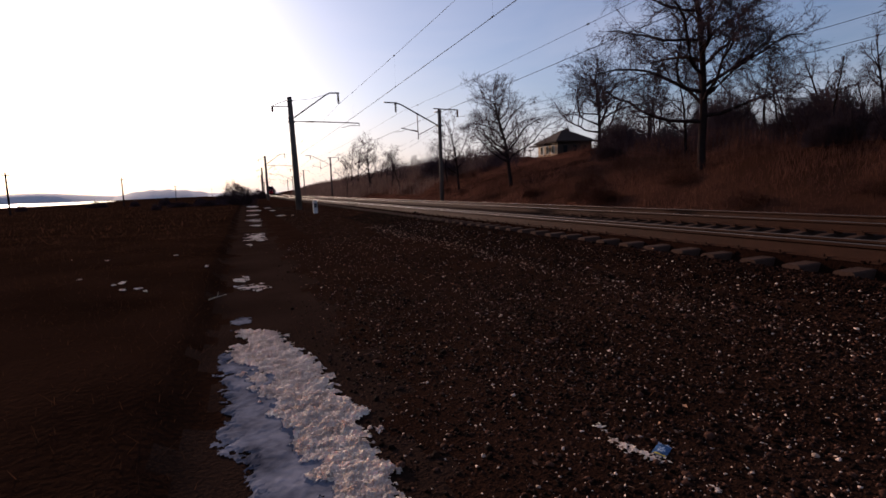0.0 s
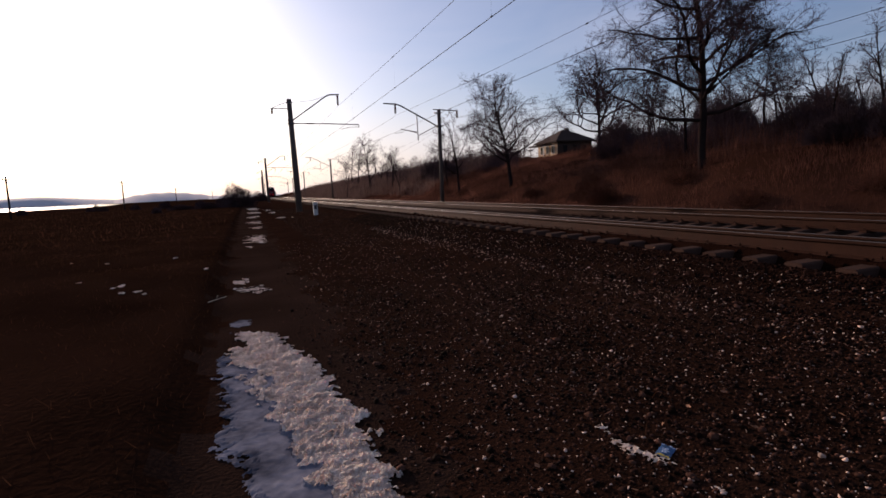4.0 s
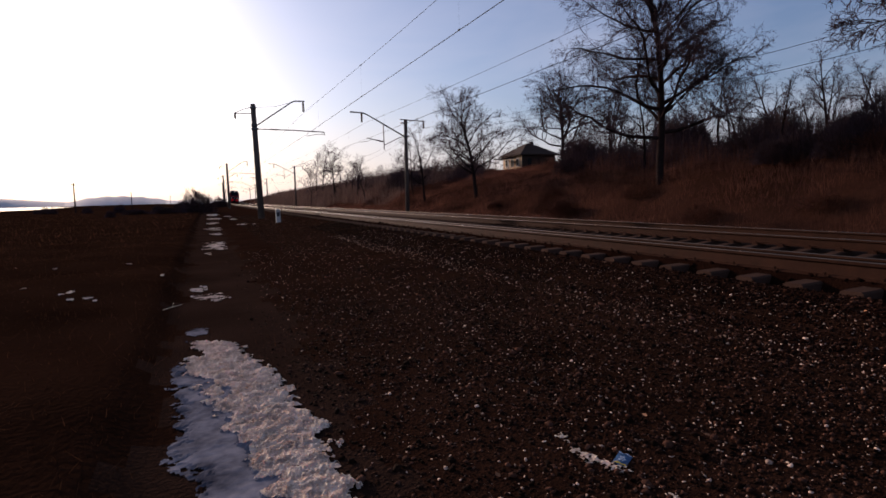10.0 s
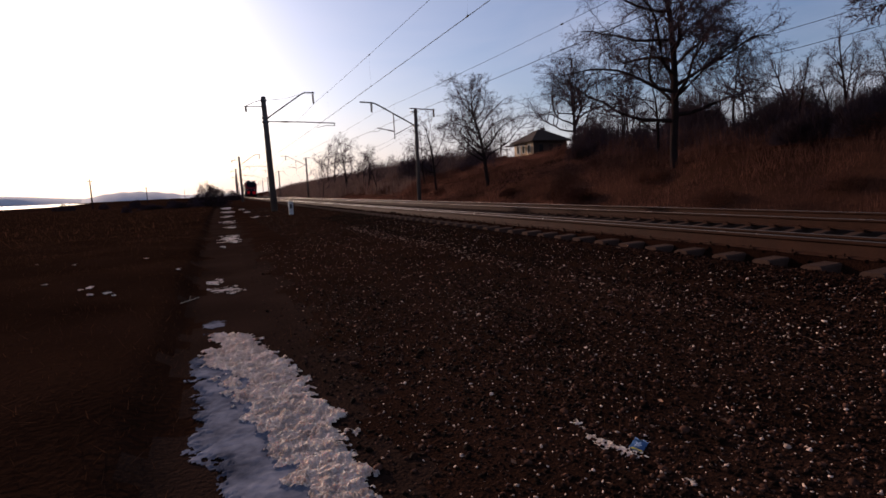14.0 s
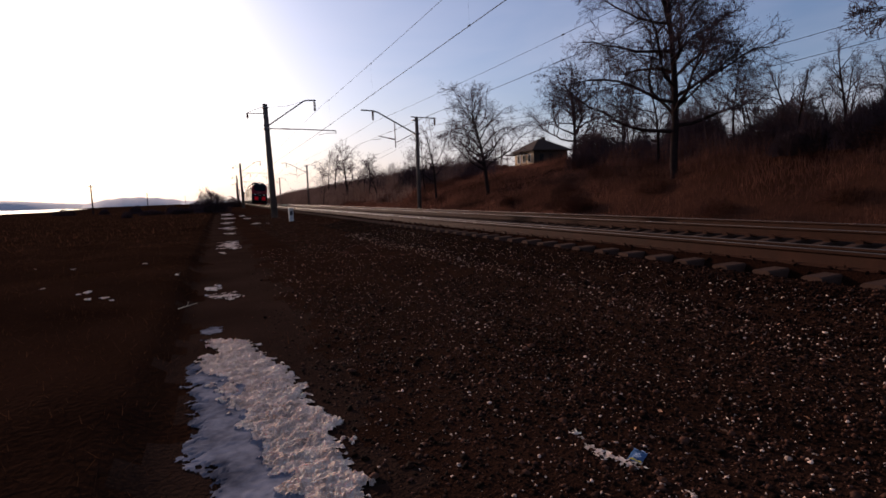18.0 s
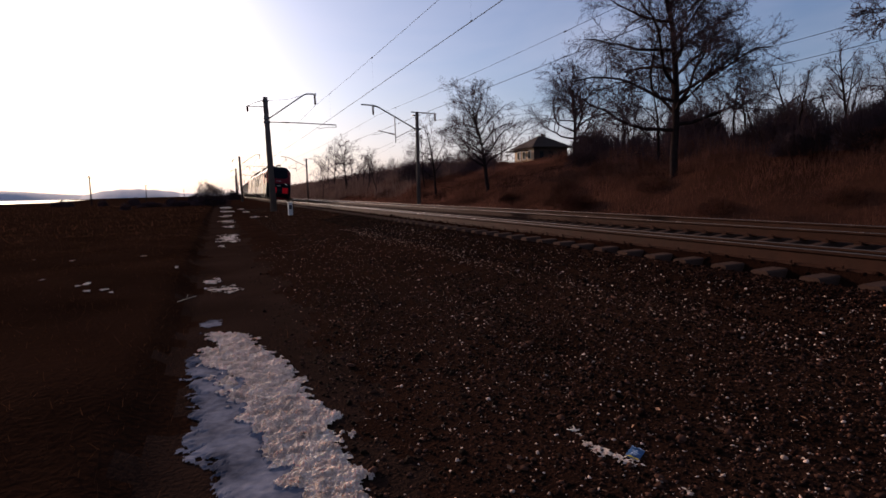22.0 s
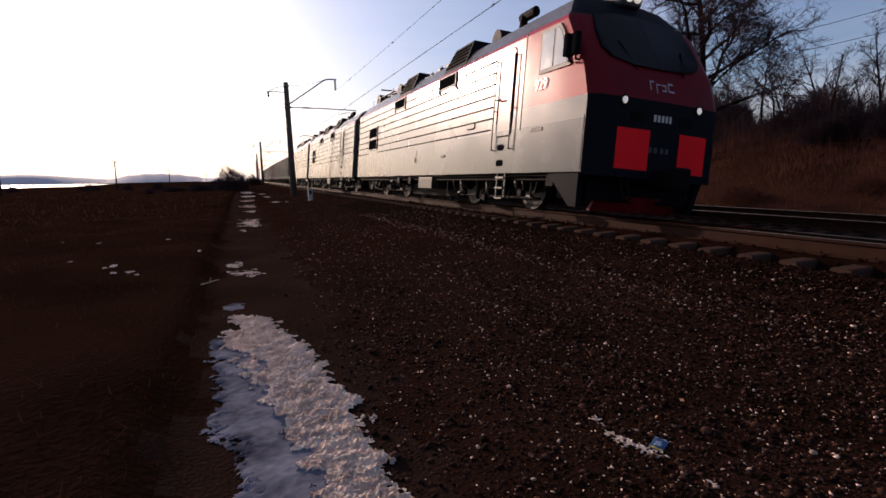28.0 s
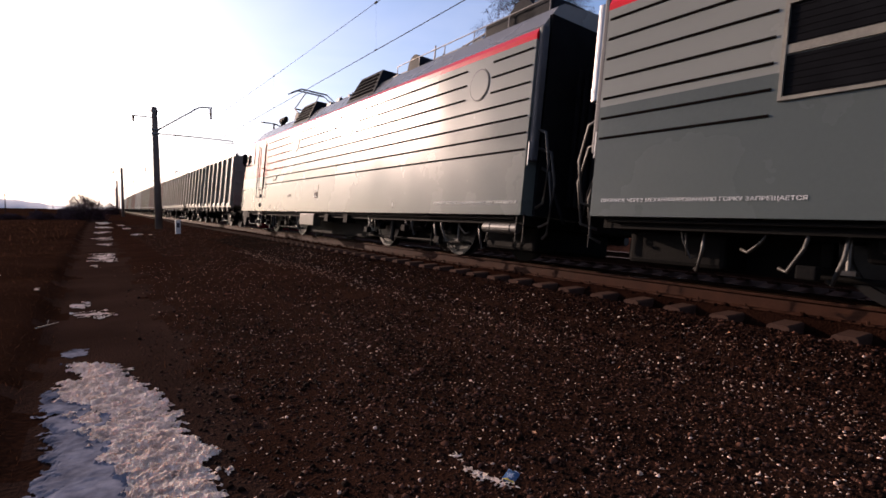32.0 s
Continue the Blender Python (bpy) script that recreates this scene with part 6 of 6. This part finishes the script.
def islands(mask, least=5, most=40):
    """The connected pieces of a mask, largest first."""
    lab = np.where(mask, np.arange(1, mask.size + 1).reshape(mask.shape), 0)
    while True:
        g = np.pad(lab, 1)
        top = np.max([g[1 + i:g.shape[0] - 1 + i, 1 + j:g.shape[1] - 1 + j] for i in (-1, 0, 1) for j in (-1, 0, 1)], axis=0)
        top = np.where(mask, top, 0)
        if (top == lab).all():
            break
        lab = top
    ids, size = np.unique(lab[mask], return_counts=True)
    order = np.argsort(-size)[:most]
    return [lab == ids[i] for k, i in enumerate(order) if k == 0 or size[i] >= least]


def snow_patch(name, x0, x1, y0, y1, inside, step, thick, label, ice=None, ragged=1.0):
    """A thin crust with a ragged edge; inside() is positive within it."""
    XX, YY = np.meshgrid(np.arange(x0, x1, step), np.arange(y0, y1, step))
    XX, YY = XX + rng.uniform(-0.4, 0.4, XX.shape) * step, YY + rng.uniform(-0.4, 0.4, XX.shape) * step
    wob = (0.05 if step > 0.03 else 0.0) * cloud(XX, YY, 2.3, 11) + 0.06 * cloud(XX, YY, 7, 1) + 0.05 * cloud(XX, YY, 17, 2) + 0.045 * cloud(XX, YY, 41, 3) + 0.03 * cloud(XX, YY, 90, 4)
    val = inside(XX, YY) + wob * ragged
    flat = np.zeros(XX.shape, bool) if ice is None else (ice(XX, YY) + 0.10 * cloud(XX, YY, 9, 5) + 0.06 * cloud(XX, YY, 25, 6) > 0)
    lump = 0.5 + 0.30 * cloud(XX, YY, 22, 7) + 0.34 * cloud(XX, YY, 55, 8) + 0.24 * rng.uniform(-1, 1, XX.shape)
    soft = 0.35 + 0.12 * cloud(XX, YY, 6, 9) + 0.05 * cloud(XX, YY, 30, 10)
    ZZ = rough_z(XX, YY) + thick * np.clip(val * 14, 0.1, 1) * np.where(flat, soft, lump) + 0.003
    id_ = np.arange(XX.size).reshape(XX.shape)
    ok = (val[:-1, :-1] > 0) & (val[1:, 1:] > 0) & (val[1:, :-1] > 0) & (val[:-1, 1:] > 0)
    q = np.stack([id_[:-1, :-1], id_[:-1, 1:], id_[1:, 1:], id_[1:, :-1]], -1)
    P = np.stack([XX, YY, ZZ], -1).reshape(-1, 3)

    def piece(nm, sel, material, parent):
        f = q[sel]
        ids, inv = np.unique(f, return_inverse=True)
        return obj(nm, P[ids].tolist(), inv.reshape(-1, 4).tolist(), material, parent)
    if not (ok & ~flat[:-1, :-1]).any():
        return tagged(piece(name, ok, M_ICE, None), label, "ice", "snow patches")
    crusts = islands(ok & ~flat[:-1, :-1])
    ob = piece(name, crusts[0], M_SNOW, None)
    for c in crusts[1:]:
        piece("snow_islet", c, M_SNOW, ob)
    if ice is not None:
        for c in islands(ok & flat[:-1, :-1]):
            piece("ice", c, M_ICE, ob)["label"] = "smooth bluish ice"
    return tagged(ob, label, "snow", "snow patches")


SL = ((0.6, 2.27, 2.78, 3.5, 4.31, 4.7, 5.1), (-0.10, -0.13, -0.22, -0.20, -0.32, -0.12, -0.16))
SR = ((0.6, 2.2, 2.77, 3.69, 4.3, 4.91, 5.1), (0.46, 0.51, 0.53, 0.49, 0.37, 0.19, 0.05))
snow_patch("snow_patch", -0.5, 0.7, 0.6, 5.25,
           lambda a, b: np.minimum(np.minimum(a - np.interp(b, *SL), np.interp(b, *SR) - a), 5.12 - b), 0.011, 0.03,
           "long dirty patch of crusted snow and ice in the path", ice=lambda a, b: np.interp(b, (1.0, 2.1, 3.0, 3.95, 4.5), (0.34, 0.22, 0.06, -0.06, -0.22)) - a)


def blob(cx, cy, hw, hl):
    return lambda a, b: 1 - np.sqrt(((a - cx - 0.15 * hw * np.sin(b * 3)) / hw) ** 2 + ((b - cy) / hl) ** 2)


for cx, cy, hw, hl in ((0.06, 7.5, 0.22, 0.33), (-0.1, 8.3, 0.10, 0.3), (-1.3, 7.4, 0.09, 0.12), (-1.45, 7.35, 0.05, 0.08), (-1.18, 7.2, 0.04, 0.06), (-1.55, 7.9, 0.05, 0.12), (-1.62, 7.75, 0.04, 0.08), (-3.0, 11.5, 0.07, 0.12), (-2.4, 11.2, 0.05, 0.10), (-1.3, 11.5, 0.06, 0.12), (-0.62, 9.2, 0.05, 0.12), (-2.2, 8.6, 0.04, 0.08),
                       (0.28, 16.3, 0.42, 1.5), (0.1, 13.9, 0.12, 0.4), (0.47, 22.0, 0.35, 0.9), (0.45, 26.5, 0.5, 1.3), (0.6, 33, 0.5, 1.6), (0.8, 42, 0.6, 3.0), (1.0, 54, 0.7, 4), (1.9, 29, 0.35, 0.8), (2.4, 28.5, 0.15, 0.5), (1.95, 38, 0.3, 1.2), (1.9, 46, 0.35, 1.2)):
    st = 0.012 if cy < 12 else 0.035
    hw, hl = (hw * 0.66, hl * 0.85) if cy > 13 else (hw * 0.75, hl * 0.75) if cx < -0.5 else (hw, hl)
    snow_patch("snow_patch", cx - hw * 1.2, cx + hw * 1.2, cy - hl * 1.2, cy + hl * 1.2, blob(cx, cy, hw, hl), st, 0.014, "small ragged leftover snow patch on the path", ragged=12.0)
snow_patch("ice_patch", -0.27, 0.05, 5.3, 5.85, blob(-0.11, 5.57, 0.10, 0.16), 0.014, 0.008, "thin bluish sheet of ice at the end of the snow", ice=lambda a, b: a * 0 + 0.2, ragged=6.0)
SK = ((1.50, 1.62, 1.80, 1.95, 2.12), (1.60, 1.585, 1.56, 1.55, 1.54))
snow_patch("frost_streak", 1.42, 1.72, 1.42, 2.14, lambda a, b: 0.020 + 0.012 * np.sin(b * 21) - np.abs(a - np.interp(b, *SK)), 0.008, 0.012, "thin pale streak of old snow on the gravel")

# ---- small things ----
lit = empty("candy_wrapper", Matrix.Translation((1.645, 1.755, float(rough_z(np.array(1.645), np.array(1.755))) + 0.008)) @ pose(0, 0, 0, 6, -5, 28),
            "crumpled shiny blue and silver snack wrapper on the gravel", "wrapper")
for nm, mtl, u0, u1, lb in (("foil", M_BLUEFOIL, -1.0, 1.0, ""), ("silver_print", M_FOILSILVER, -0.45, 0.35, "silvery print"), ("crimped_end", M_FOILSILVER, 0.86, 1.02, "silver crimped end"), ("yellow_print", M_YELLOW, -0.92, -0.7, "yellow stripe")):
    v, f = [], []
    n, mrow = 9, 7
    lift = 0.0 if nm == "foil" else 0.0015
    hwid = {"foil": 0.031, "silver_print": 0.017, "crimped_end": 0.031, "yellow_print": 0.028}[nm]
    for i in range(n):
        for j in range(mrow):
            uu, vv = u0 + (u1 - u0) * i / (n - 1), -1 + 2 * j / (mrow - 1)
            v.append((uu * 0.047, vv * hwid, lift + 0.006 * (1 - vv * vv) * (1 - uu * uu * 0.7) + 0.003 * math.sin(uu * 9 + vv * 5)))
    for i in range(n - 1):
        for j in range(mrow - 1):
            f.append((i * mrow + j, i * mrow + mrow + j, i * mrow + mrow + j + 1, i * mrow + j + 1))
    obj(nm, v, f, mtl, lit, lb, smooth=True)

st = empty("stick", pose(-0.36, 6.5, float(rough_z(np.array(-0.42), np.array(6.5))) + 0.05), "pale bleached stick lying in the grass", "stick")
tube("stem", [(-0.09, -0.03, 0.0), (0.0, 0.01, 0.015), (0.10, 0.05, 0.03)], [0.006, 0.005, 0.003], M_STRAW, st)
tube("twig", [(0.0, 0.01, 0.015), (0.015, 0.03, 0.06)], [0.003, 0.002], M_STRAW, st)

post = empty("marker_post", pose(3.55, 28.2, float(ground_z(np.array(3.55), np.array(28.2)))), "short white-painted concrete marker post beside the track", "marker post")
part("shaft", boxes((-0.11, 0.11, -0.09, 0.09, -0.2, 0.60), bevel=0.02), M_WHITE, post)
part("face_plate", boxes((-0.07, 0.07, -0.102, -0.088, 0.30, 0.52)), M_ROOFP, post, "dark plate")
part("cap", boxes((-0.125, 0.125, -0.105, 0.105, 0.60, 0.66), bevel=0.015), M_WHITE, post)

# dry leaves among the stones
n = 130
x, y = field(n, 0.9, 5.2, 1.2, 13, 1.2)
z = rough_z(x, y) + 0.02 + rng.uniform(0, 0.02, n)
T = turns(n)
base = np.array([(-0.5, 0, 0), (0, -0.32, 0.1), (0.5, 0, 0.05), (0, 0.32, 0.12), (0, 0, -0.04)]) * 0.040
V = np.einsum("nij,kj->nki", T, base)
V[:, :, 2] *= 0.6
V += np.stack([x, y, z], -1)[:, None, :]
F = (np.array([(0, 1, 4), (1, 2, 4), (2, 3, 4), (3, 0, 4)])[None] + (np.arange(n) * 5)[:, None, None]).reshape(-1, 3)
tagged(raw_mesh("fallen_leaves", V.reshape(-1, 3), F, M_LEAF), "curled brown leaves blown among the stones", "leaves", kind="stuff")

# wooden poles out on the field
pole = empty("utility_pole", pose(0, 0, 0), "thin dark wooden utility pole on the field", "utility pole", "poles across the field")
part("shaft", rods(((0, 0, -0.8), (0, 0, 5.2), 0.13, 0.09), seg=10), M_BARK, pole)
part("crossarm", boxes((-0.5, 0.5, -0.05, 0.05, 4.75, 4.85)), M_BARK, pole)
for sx in (-0.42, 0.42):
    part("insulator", rods(((sx, 0, 4.85), (sx, 0, 5.02), 0.04), seg=8), M_INSUL, pole)
for i, (az_, d) in enumerate(((-10.15, 112), (-18.4, 84), (-5.8, 200), (-2.6, 330))):
    px, py = math.sin(radians(az_)) * d, math.cos(radians(az_)) * d
    m = pose(px, py, float(ground_z(np.array(px), np.array(py))), 0, 0.5, 60)
    if i == 0:
        pole.matrix_basis = m
    else:
        copy_thing(pole, m)

# the small house above the bank
hz = 4.05
house = empty("house", pose(36.6, 55.2, hz, 0, 0, 0), "small ochre plastered house with a dark hipped roof above the bank", "house")
hw, hd, hh = 2.35, 2.1, 1.75
part("wall", boxes((-hw, hw, -hd, hd, -0.8, hh)), M_PLASTER, house)
# shade of the sun-averted front, laid on as dark boards over the plaster
for k in range(15):
    x0 = -hw + 0.03 + k * (2 * hw - 0.06) / 15
    part("board", boxes((x0, x0 + 0.30, -hd - 0.03, -hd - 0.003, -0.8, hh - 0.02)), M_ROOF, house, "front board darkened to carry the wall's shade")
v = [(-hw - 0.4, -hd - 0.4, hh), (hw + 0.4, -hd - 0.4, hh), (hw + 0.4, hd + 0.4, hh), (-hw - 0.4, hd + 0.4, hh), (-0.3, 0, hh + 1.45), (0.3, 0, hh + 1.45)]
v += [(a, b, c - 0.12) for a, b, c in v[:4]]
obj("roof", v, [(0, 1, 5, 4), (1, 2, 5), (2, 3, 4, 5), (3, 0, 4), (6, 9, 8, 7), (0, 6, 7, 1), (1, 7, 8, 2), (2, 8, 9, 3), (3, 9, 6, 0)], M_ROOF, house, "dark brown hipped roof")
# front surrounds share the shade-dark brown
for wx in (-1.3, 0.0, 1.3):
    wn_ = part("window", boxes((wx - 0.36, wx + 0.36, -hd - 0.05, -hd + 0.02, 0.35, 1.35)), M_ROOF, house, "window surround browned for the front's shade")
    part("pane", boxes((wx - 0.26, wx + 0.26, -hd - 0.06, -hd - 0.045, 0.45, 1.25)), M_GLASS, wn_)
for wy in (-1.2, 0.0, 1.2):
    wn_ = part("window", boxes((-hw - 0.05, -hw + 0.02, wy - 0.34, wy + 0.34, 0.35, 1.35)), M_WHITE, house, "sunlit white window surround")
    part("pane", boxes((-hw - 0.06, -hw - 0.045, wy - 0.22, wy + 0.22, 0.45, 1.25)), M_GLASS, wn_)
part("chimney", boxes((0.5, 0.9, 0.3, 0.7, hh + 0.7, hh + 1.7)), M_ROOF, house)
part("porch_roof", boxes((-hw - 1.5, -hw - 0.38, -1.6, 1.8, hh - 0.45, hh - 0.33)), M_ROOF, house)
for wy in (-1.4, 1.6):
    part("porch_post", boxes((-hw - 1.4, -hw - 1.3, wy - 0.06, wy + 0.06, -0.8, hh - 0.45)), M_WHITE, house)


# ---- calls ----
motions()
